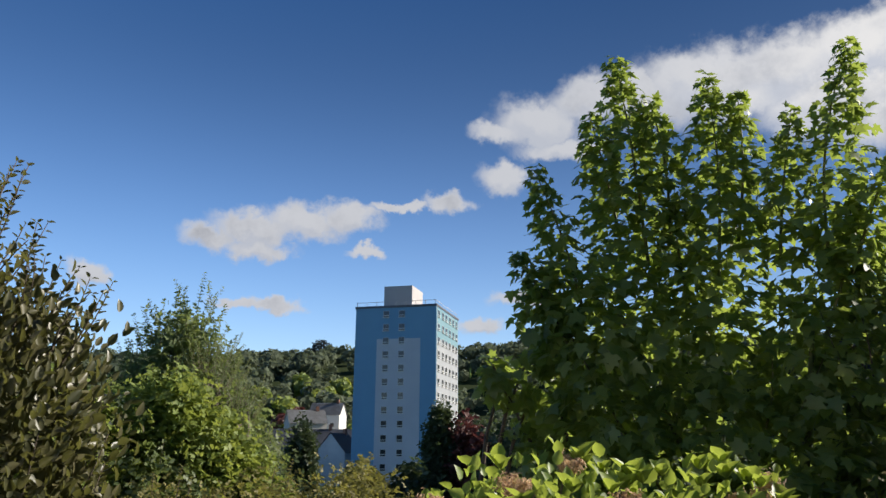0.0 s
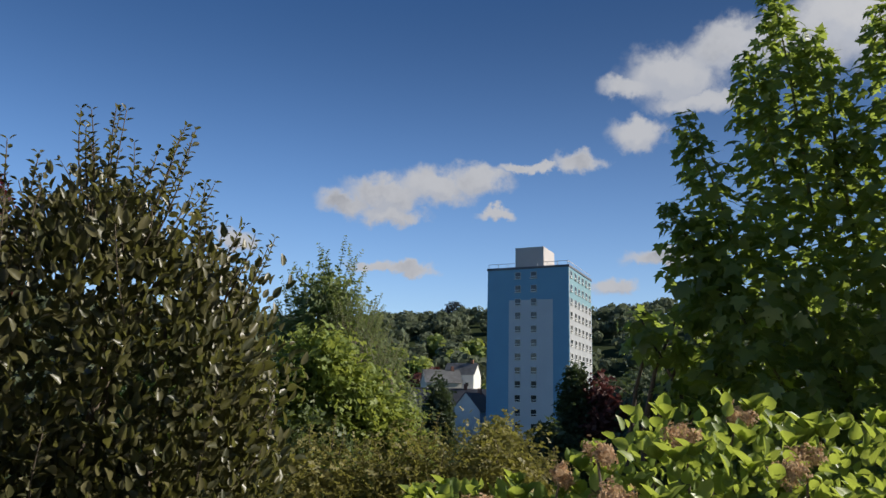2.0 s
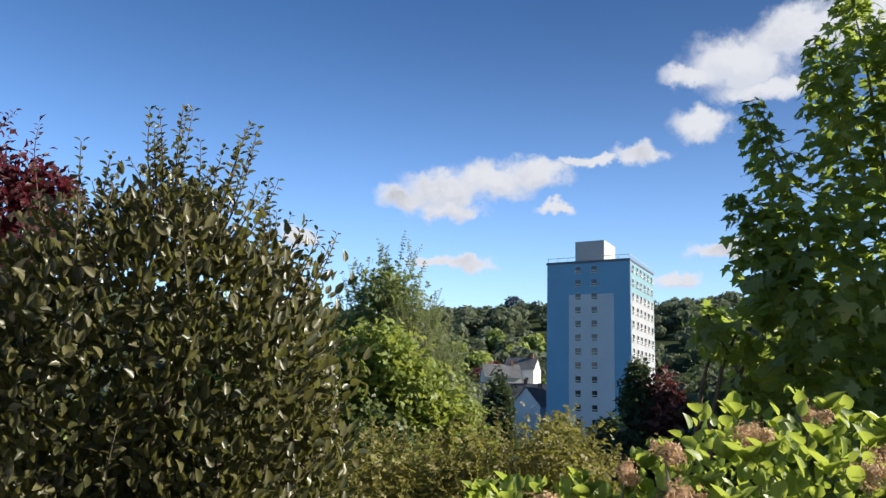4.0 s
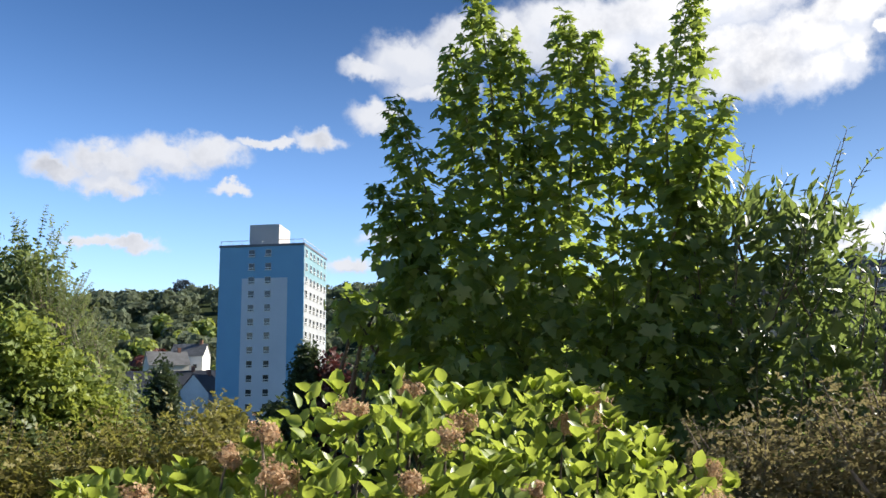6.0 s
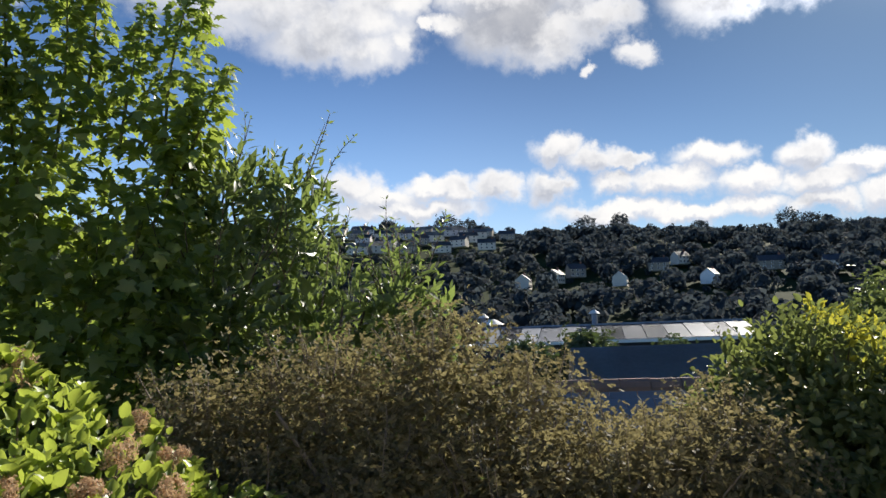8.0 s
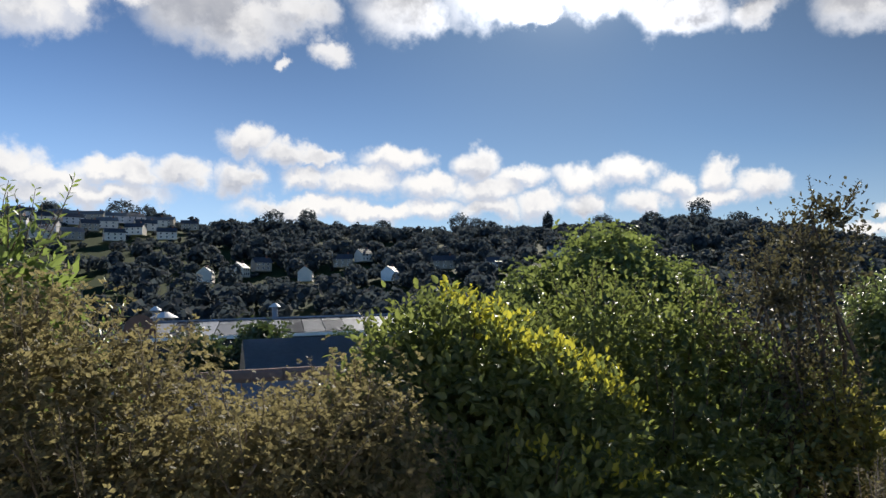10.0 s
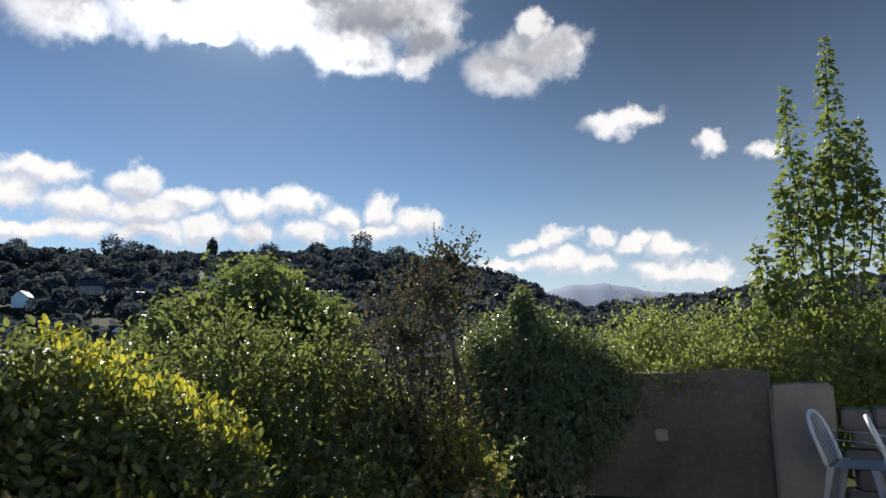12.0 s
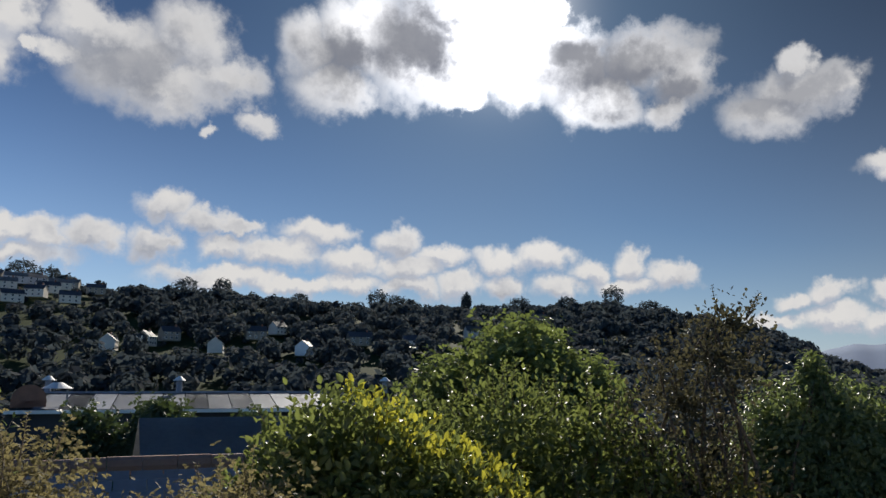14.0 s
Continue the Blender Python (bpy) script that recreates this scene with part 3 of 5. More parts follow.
def land(x, y):
    """Height of the ground: a level garden, a valley floor, then hillsides up to the skyline."""
    r, az = np.hypot(x, y), np.degrees(np.arctan2(x, y))
    ridge = 1.9 + 600 * np.tan(np.radians(np.interp(az, SKYLINE_AZ, SKYLINE_EL)))
    valley = GARDEN - (GARDEN + 7.0) * smooth((r - 12) / 45)
    hill = (ridge + 7.0) * smooth((r - 190) / 430) * (1 - 0.25 * smooth((r - 700) / 700))
    rough = 1.6 * np.sin(x * 0.021 + 1) * np.sin(y * 0.017) * smooth((r - 120) / 200)
    return valley + hill + rough


rings = [0.5, 3, 6, 9, 12, 15, 19, 24, 30, 38, 48, 60, 80, 110, 150, 190] + list(range(230, 701, 30)) + [760, 850, 1000, 1300, 1800, 2600, 3600, 4800]
steps = 180
gv, gf = [], []
for i, r in enumerate(rings):
    a = np.arange(steps) * 2 * math.pi / steps
    gx, gy = r * np.sin(a), r * np.cos(a)
    gv.append(np.stack([gx, gy, land(gx, gy)], 1))
    if i:
        for j in range(steps):
            p0, p1 = (i - 1) * steps + j, (i - 1) * steps + (j + 1) % steps
            gf += [(p0, p1 + steps, p1), (p0, p0 + steps, p1 + steps)]
gf += [(0, j, j + 1) for j in range(1, steps - 1)]
ground = new("ground", raw_mesh("ground", np.concatenate(gv), gf, M["grass"], True))
tagged(ground, "grassy garden ground falling to a wooded valley", "ground", kind="structure")

# far hill beyond the valley mouth; its blue is haze put into the colour
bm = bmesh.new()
n_far = 60
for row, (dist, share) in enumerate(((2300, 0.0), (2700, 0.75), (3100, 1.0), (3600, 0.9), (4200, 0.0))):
    for k in range(n_far + 1):
        az = 95 + k * 22 / n_far
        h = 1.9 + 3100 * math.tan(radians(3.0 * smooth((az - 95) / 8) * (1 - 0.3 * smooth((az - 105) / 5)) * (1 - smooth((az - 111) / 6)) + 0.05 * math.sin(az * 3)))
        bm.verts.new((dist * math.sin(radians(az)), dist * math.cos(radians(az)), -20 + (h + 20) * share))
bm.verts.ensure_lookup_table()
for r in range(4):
    for k in range(n_far):
        a = r * (n_far + 1) + k
        bm.faces.new([bm.verts[i] for i in (a, a + 1, a + n_far + 2, a + n_far + 1)])
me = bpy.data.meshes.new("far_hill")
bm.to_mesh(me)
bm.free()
me.materials.append(M["far_haze"])
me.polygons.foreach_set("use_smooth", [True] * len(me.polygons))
tagged(new("far_hill", me), "far hill beyond the valley, coloured with blue haze", "hill", kind="structure")


def woods(name, label, spots, leaf, per=145, kind="stuff"):
    """Many far trees in one mesh: each some lobes of leafy clumps."""
    P, R, S = [], [], []
    for x, y, h, w in spots:
        z = float(land(np.array(x), np.array(y)))
        lobes = []
        for k in range(4):
            a, d = rng.uniform(0, 6.28), rng.uniform(0.1, 0.55) * w
            lobes.append((x + math.cos(a) * d, y + math.sin(a) * d, z + h * rng.uniform(0.42, 0.72), w * rng.uniform(0.45, 0.7), w * rng.uniform(0.45, 0.7), h * rng.uniform(0.24, 0.36)))
        p, out = on_lobes(lobes, per, 0.15, 0.2, 0.7)
        across = np.cross(out, rng.normal(size=out.shape))
        P.append(p), R.append(turns(across, out + rng.normal(size=out.shape) * 0.16)), S.append(np.full(len(p), (w + h) * 0.165) * rng.uniform(0.5, 1.3, len(p)))
    ob = new(name, leaves_mesh(name, FROND, np.concatenate(P), np.concatenate(R), np.concatenate(S), L[leaf]))
    return tagged(ob, label, "woodland", kind=kind)


def polar(az, r):
    return r * math.sin(radians(az)), r * math.cos(radians(az))


TERRACES = ((560, 36.5, 49), (535, 37, 50), (505, 38, 48), (480, 38.5, 50.5), (450, 36, 47))
VILLAS = ((51.1, 400, 10, 80), (58.2, 400, 11, 85), (64.5, 400, 10, 70), (60.9, 440, 12, 10), (55.0, 430, 10, 20), (68.5, 430, 14, 15), (72.5, 420, 12, 10), (53.5, 415, 8, 60),
          (62.5, 460, 9, 40), (77.0, 470, 11, 20), (82.0, 500, 10, 30), (104.5, 560, 12, 10), (105.6, 580, 14, 20), (106.5, 600, 12, 5), (107.5, 610, 14, 15), (103.6, 590, 12, 15))
VILLAS = tuple((a, r - 42 if r < 500 else r, w, turn) for a, r, w, turn in VILLAS)


def hides_house(az, r, h):
    for a, d, _, _ in VILLAS:
        if abs(az - a) < 0.8 and d - 55 < r < d + 8:
            return True
    return 36 < az < 50.5 and 425 < r < 575 and h > 7.5


spots = []
for k in range(3000):
    az = rng.uniform(-55, 125)
    r = 230 + 400 * rng.uniform(0, 1) ** 0.8
    if 34 < az < 50 and 330 < r < 600 and rng.uniform() < 0.6:
        continue
    if -14 < az < -4 and r < 330:
        continue
    h = rng.uniform(6, 12)
    if rng.uniform() < 0.3 and az < 25:
        continue
    if hides_house(az, r, h):
        h = rng.uniform(2.5, 4.5)
    spots.append((*polar(az, r), h, h * rng.uniform(0.5, 0.75)))
for az in np.arange(-50, 125, 0.55):
    h = rng.uniform(4.5, 8) + (rng.uniform(2, 5) if rng.uniform() < 0.15 else 0)
    spots.append((*polar(az + rng.uniform(-0.3, 0.3), rng.uniform(590, 640)), h, h * rng.uniform(0.45, 0.8)))
for k in range(520):
    az, r = rng.uniform(16, 122), rng.uniform(75, 235)
    h = rng.uniform(5, 8)
    spots.append((*polar(az, r), h, h * rng.uniform(0.5, 0.8)))
for k in range(60):
    h = rng.uniform(9, 14)
    spots.append((*polar(rng.uniform(30, 92), rng.uniform(580, 640)), h, h * rng.uniform(0.4, 0.6)))
# Two painted haze tones by azimuth: pale north slope, bluish sun-backed hillside.
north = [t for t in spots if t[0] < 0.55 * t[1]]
woods("north_slope_woods", "green slope trees beyond the tower, leaf colour paled for haze", north, "slope")
woods("hillside_woods", "dark wooded hillside trees with bluish haze in the leaf colour", [t for t in spots if t[0] >= 0.55 * t[1]], "hill")

# paler trees on the slope beyond the tower
pale = [(*polar(rng.uniform(-16, -3.5), rng.uniform(240, 420)), rng.uniform(8, 13), rng.uniform(4, 7)) for k in range(40)]
woods("pale_slope_trees", "pale green trees on the slope behind the tower", pale, "fresh", 260)
copper = [(*polar(a, r), 11, 5.5) for a, r in ((-9.6, 300), (-8.9, 310), (4.2, 190))]
woods("copper_slope_trees", "copper-leaved trees on the slope behind the tower", copper, "red", 300)

# ---------------------------------------------------------------- tower block
TOWER_TURN = 17.0


def window_unit(w, h, parent, at, name="window"):
    """A recessed-looking casement: frame bars, sill and a dark pane."""
    ob = part(name, box(-w / 2, w / 2, -0.06, 0.0, 0, h * 0.06), M["white_paint"], parent, at=at)
    bm = bmesh.new()
    for x0, x1, z0, z1 in ((-w / 2, -w / 2 + 0.05, 0, h), (w / 2 - 0.05, w / 2, 0, h), (-w / 2 + 0.05, w / 2 - 0.05, h - 0.05, h), (-w / 2 + 0.05, w / 2 - 0.05, h * 0.26, h * 0.36)):
        add_box(bm, x0, x1, -0.10, -0.005, z0, z1)
    part("window_frame", bm, M["white_paint"], ob)
    part("pane", box(-w / 2 + 0.1, w / 2 - 0.1, -0.05, 0.0, 0.02, h - 0.05), M["glass"], ob)
    part("window_sill", box(-w / 2 - 0.1, w / 2 + 0.1, -0.22, 0.0, -0.1, 0.0), M["white_paint"], ob)
    return ob


def tower_block():
    W, D, H, base_z, storey = 17.1, 18.2, 37.2, -6.6, 2.72
    ob = empty("tower_block", (4.1, 149.7, base_z), "blue and white clad residential tower block", "tower block")
    ob.matrix_basis = pose(4.1, 149.7, base_z, 0, 0, -TOWER_TURN)
    # the near right corner is the origin: the front runs along -x, the right side along +y
    bm = bmesh.new()
    add_box(bm, -W, 0, 0, D, 0, H)
    part("wall", bm, M["blue_panel"], ob, "blue cladding")
    part("white_band", box(-W * 0.725, -W * 0.19, -0.05, 0.0, 0, H - 2 * storey - 0.9), M["white_panel"], ob, "pale white render band")
    part("side_wall", box(0, 0.05, 0.4, D - 0.3, 0, H - 2 * storey - 0.9), M["side_panel"], ob, "pale render")
    part("side_top_wall", box(0, 0.05, 0.4, D - 0.3, H - 2 * storey - 0.9, H - 0.2), M["teal_panel"], ob, "teal cladding")
    part("parapet", box(-W - 0.15, 0.15, -0.15, D + 0.15, H, H + 0.45), M["slate"], ob, "dark roof edge")
    part("plant_room", box(-W * 0.69, -W * 0.335, 2.0, 9.6, H + 0.45, H + 4.9), M["grey_panel"], ob, "grey rooftop plant room")
    part("corner_pipe", box(-0.1, 0.1, 0.22, 0.36, 0, H), M["white_paint"], ob)
    bm = bmesh.new()
    for k in range(9):
        x = -W + 0.2 + k * (W - 0.4) / 8
        add_box(bm, x - 0.04, x + 0.04, 0.1, 0.18, H + 0.45, H + 1.3)
    add_box(bm, -W, -0.1, 0.11, 0.17, H + 1.24, H + 1.32)
    add_box(bm, -0.16, -0.1, 0.2, D, H + 1.24, H + 1.32)
    part("roof_rail", bm, M["grey_panel"], ob)
    first = None
    for f in range(13):
        z = H - 2.0 - f * storey
        for u in (0.615, 0.42):
            at = pose(-W * u, -0.05, z)
            if first is None:
                first = window_unit(1.25, 1.35, ob, at)
            else:
                copy_part(first, at)
        for v in (0.09, 0.27, 0.42, 0.58, 0.74, 0.9):
            copy_part(first, pose(0.05, D * v, z, 0, 0, 90))
    return ob


def copy_part(ob, m):
    made = {}
    for o in (ob, *ob.children_recursive):
        made[o] = o.copy()
        scene.collection.objects.link(made[o])
        made[o].parent = made.get(o.parent, o.parent)
    made[ob].matrix_basis = m
    return made[ob]


tower_block()

# ---------------------------------------------------------------- houses


def house(x, y, turn, w=9.0, d=7.0, h=4.6, wall="white_paint", roof="slate", rise=2.6, lift=0.0, label="", group="houses on the hillside", plain=False):
    z = float(land(np.array(x), np.array(y))) - 0.3 + lift
    ob = empty("house", (x, y, z), label or "pale rendered house with a slate roof", "house", group, turn)
    bm = box(-w / 2, w / 2, -d / 2, d / 2, 0, h)
    for sx in (-1, 1):
        vs = [bm.verts.new(c) for c in ((sx * w / 2, -d / 2, h), (sx * w / 2, d / 2, h), (sx * w / 2, 0, h + rise))]
        bm.faces.new(vs)
    part("wall", bm, M[wall], ob)
    bm = bmesh.new()
    for s in (-1, 1):
        vs = [bm.verts.new(c) for c in ((-w / 2 - 0.3, s * (d / 2 + 0.35), h - 0.2), (w / 2 + 0.3, s * (d / 2 + 0.35), h - 0.2), (w / 2 + 0.3, 0, h + rise + 0.12), (-w / 2 - 0.3, 0, h + rise + 0.12))]
        bm.faces.new(vs if s < 0 else vs[::-1])
    bmesh.ops.solidify(bm, geom=bm.faces[:], thickness=0.18)
    part("roof", bm, M[roof], ob)
    if plain:
        return ob
    part("chimney", box(w * 0.28, w * 0.28 + 0.8, -0.35, 0.35, h + rise * 0.5, h + rise + 1.1), M["brick"], ob)
    for k in range(3):
        for zz in (0.9, 3.0) if h > 4 else (0.9,):
            win = part("window", box(-w * 0.32 + k * w * 0.3 - 0.6, -w * 0.32 + k * w * 0.3 + 0.6, -d / 2 - 0.08, -d / 2 - 0.01, zz, zz + 1.2), M["white_paint"], ob)
            part("pane", box(-w * 0.32 + k * w * 0.3 - 0.5, -w * 0.32 + k * w * 0.3 + 0.5, -d / 2 - 0.1, -d / 2 - 0.085, zz + 0.1, zz + 1.1), M["glass"], win)
    return ob


# town terraces high on the hill
for row, (r, az0, az1) in enumerate(TERRACES):
    az = az0 + rng.uniform(0, 1)
    while az < az1:
        x, y = polar(az, r + rng.uniform(-8, 8))
        house(x, y, -az + rng.uniform(-25, 25), rng.uniform(9, 14), 7, 4.6, ("stone_wall", "cream_wall", "grey_panel")[int(rng.integers(3))], "pale_slate" if rng.uniform() < 0.5 else "slate", lift=2.5)
        az += rng.uniform(1.5, 3.0)
# single houses lower down among the trees
for az, r, w, turn in VILLAS:
    x, y = polar(az, r)
    tone = "white_paint" if az == 64.5 else ("cream_wall", "stone_wall", "stone_wall")[int(rng.integers(3))]
    house(x, y, -az + turn, w * 0.85, 6.5, 4.4, tone, "slate", lift=2.0)
# long slate-roofed buildings beside the tower
x, y = polar(-8.2, 176)
house(x, y, 6, 22, 9, 6.5, "cream_wall", "slate", 4.2, 3.6, "long cream building with a grey slate roof", "buildings by the tower")
x, y = polar(-5.4, 166)
house(x, y, 72, 9, 6.5, 6.5, "white_paint", "slate", 3.8, 2.9, "white gabled house with a slate roof", "buildings by the tower")
x, y = polar(-7.9, 215)
house(x, y, 20, 10, 8, 6.5, "cream_wall", "pale_slate", 3.4, 10.0, "stone house with a pale roof", "buildings by the tower")
x, y = polar(-6.3, 228)
house(x, y, -10, 9, 8, 6.5, "white_paint", "pale_slate", 3.4, 12.0, "white house with a pale roof", "buildings by the tower")
x, y = polar(-9.3, 150)
house(x, y, 5, 12, 5, 4.5, "cream_wall", "pale_slate", 1.2, 4.6, "low cream flat-roofed building", "buildings by the tower")


def long_shed():
    """A long low industrial shed with a ribbed metal roof."""
    a, b = Vector((40.3, 37.6, 0)), Vector((50.9, 22.0, 0))
    way = (b - a).normalized()
    length = (b - a).length
    turn = math.degrees(math.atan2(way.y, way.x))
    ob = empty("industrial_shed", (a.x, a.y, -6.5), "long dark industrial shed with a pale metal roof", "shed")
    ob.matrix_basis = pose(a.x, a.y, -6.5, 0, 0, turn)
    part("wall", box(0, length, -5.5, 5.5, 0, 7.5), M["dark_cladding"], ob, "dark cladding")
    per = 14
    step = length / per
    eave, ridge = 7.6, 8.4
    for s in (-1, 1):
        bm = bmesh.new()
        vs = [bm.verts.new(c) for c in ((0, 5.9 * s, eave - 0.1), (step - 0.05, 5.9 * s, eave - 0.1), (step - 0.05, 0, ridge), (0, 0, ridge))]
        bm.faces.new(vs if s < 0 else vs[::-1])
        bmesh.ops.solidify(bm, geom=bm.faces[:], thickness=0.08)
        panel = part("roof_panel", bm, M["metal_roof"], ob, "pale metal sheet")
        for k in range(1, per):
            c = panel.copy()
            scene.collection.objects.link(c)
            c.matrix_basis = pose(k * step, 0, 0.02 * (k % 2))
    part("ridge_cap", box(-0.1, length + 0.1, -0.25, 0.25, ridge, ridge + 0.12), M["metal_roof"], ob)
    part("gutter", box(0, length, -6.1, -5.92, eave - 0.32, eave - 0.12), M["white_paint"], ob)
    for x in (1.2, 9.0, 23.0):
        bm = bmesh.new()
        bmesh.ops.create_cone(bm, cap_ends=True, segments=12, radius1=0.2, radius2=0.2, depth=0.9, matrix=Matrix.Translation((x, 0, ridge + 0.4)))
        vent = part("roof_vent", bm, M["metal_roof"], ob)
        bm = bmesh.new()
        bmesh.ops.create_cone(bm, cap_ends=True, segments=12, radius1=0.42, radius2=0.1, depth=0.28, matrix=Matrix.Translation((x, 0, ridge + 0.95)))
        part("vent_cap", bm, M["white_paint"], vent)
    return ob


long_shed()


def slate_roof():
    """The roof of an outbuilding just below the garden, ridge tiles along its top."""
    a, b = Vector((8.75, 7.58, 0.0)), Vector((10.0, 6.0, 0.0))
    turn = math.degrees(math.atan2(b.y - a.y, b.x - a.x))
    ob = empty("outbuilding", (a.x, a.y, -1.45), "stone outbuilding with a grey slate roof and clay ridge", "outbuilding")
    ob.matrix_basis = pose(a.x, a.y, -1.45, 0, 0, turn)
    length = 4.6
    part("wall", box(-0.6, length, -1.5, 1.5, 0, 1.6), M["stone_wall"], ob)
    slate_mesh = None
    for row in range(7):
        for k in range(13):
            if slate_mesh is None:
                bm = box(0, 0.385, -0.27, 0.0, 0, 0.018)
                s = part("slate", bm, M["pale_slate"], ob)
                slate_mesh = s.data
            else:
                s = under("slate", slate_mesh, ob)
            y = -0.02 - row * 0.235
            z = 2.42 - row * 0.115
            s.matrix_basis = pose(-0.6 + k * 0.4 + (row % 2) * 0.2, y, z + 0.004 * rng.normal(), 26 + rng.normal() * 0.7, 0, rng.normal() * 0.5)
    part("back_slope", box(-0.6, length, 0.0, 1.75, 1.58, 1.66), M["slate"], ob)
    tile_mesh = None
    for k in range(12):
        if tile_mesh is None:
            bm = bmesh.new()
            bmesh.ops.create_cone(bm, cap_ends=True, segments=10, radius1=0.12, radius2=0.12, depth=0.42, matrix=pose(0.2, 0, 0, 0, 90, 0))
            s = part("ridge_tile", bm, M["ridge_tile"], ob)
            tile_mesh = s.data
        else:
            s = under("ridge_tile", tile_mesh, ob)
        s.matrix_basis = pose(-0.6 + k * 0.43, 0.02, 2.46 + 0.01 * rng.normal())
    return ob


slate_roof()


def brick_flue():
    """A round-topped brick flue with a metal cowl on a thin post beside it."""
    ob = empty("brick_flue", (37.0, 34.2, -6.5), "dark brick flue with a metal cowl beside the shed", "chimney")
    bm = box(-0.9, 0.9, -0.5, 0.5, 0, 8.0)
    bmesh.ops.create_cone(bm, cap_ends=True, segments=20, radius1=0.9, radius2=0.9, depth=1.0, matrix=pose(0, 0, 8.0, 90, 0, 0))
    part("stack", bm, M["brick"], ob)
    part("post", box(1.9, 2.0, -0.05, 0.05, 0, 8.7), M["metal_roof"], ob)
    bm = bmesh.new()
    bmesh.ops.create_cone(bm, cap_ends=True, segments=16, radius1=0.85, radius2=0.25, depth=0.35, matrix=Matrix.Translation((1.4, 0, 8.85)))
    part("cowl", bm, M["white_paint"], ob, "pale metal cowl")
    ob.matrix_basis = pose(37.0, 34.2, -6.5, 0, 0, -47)


brick_flue()
house(18.3, 10.4, -50, 3.4, 3.2, 1.1, "stone_wall", "pale_slate", 0.9, 0.15, "small stone store with a pale slate roof", "sheds below the garden", True)
for bx, by, bz in ((21.3, 14.4, 1.7), (20.0, 15.8, 1.4), (23.5, 12.5, 1.2)):
    gz = float(land(np.array(bx), np.array(by)))
    bush("valley_bush", "dark green bush in front of the shed", "shrub", (bx, by, gz), [(bx, by, bz - 0.9, 0.9, 0.9, 0.95), (bx + 0.5, by - 0.6, bz - 1.6, 1.0, 1.0, 1.0), (bx - 0.4, by + 0.3, bz - 2.2, 1.2, 1.1, 1.0)],
         "dark", SPRIG, 1800, 0.17, shoots=12, shoot_len=0.4, ragged=0.25, group="bushes below the garden", stems=4)

def bounce_wall():
    """Unseen plain pale wall added west of the garden, facing sun to bounce light."""
    bm = box(-9.0, 3.0, -0.35, 0.0, -0.3, 6.4)
    ob = part("wall_west", bm, M["cream_wall"], None)
    ob.matrix_basis = pose(-6.4, -1.2, GARDEN, 0, 0, 101)
    return tagged(ob, "unseen plain cream wall added to bounce sunlight into the garden", "wall", kind="structure")


bounce_wall()

# ---------------------------------------------------------------- garden wall, patio and chairs


EAST_TURN = Matrix.Translation((4.81, 1.49, 0)) @ pose(0, 0, 0, 0, 0, -6.4) @ Matrix.Translation((-4.81, -1.49, 0))


def eastern(ob):
    """Turns a thing of the garden's east side with the wall's line."""
    ob.matrix_basis = EAST_TURN @ ob.matrix_basis
    return ob


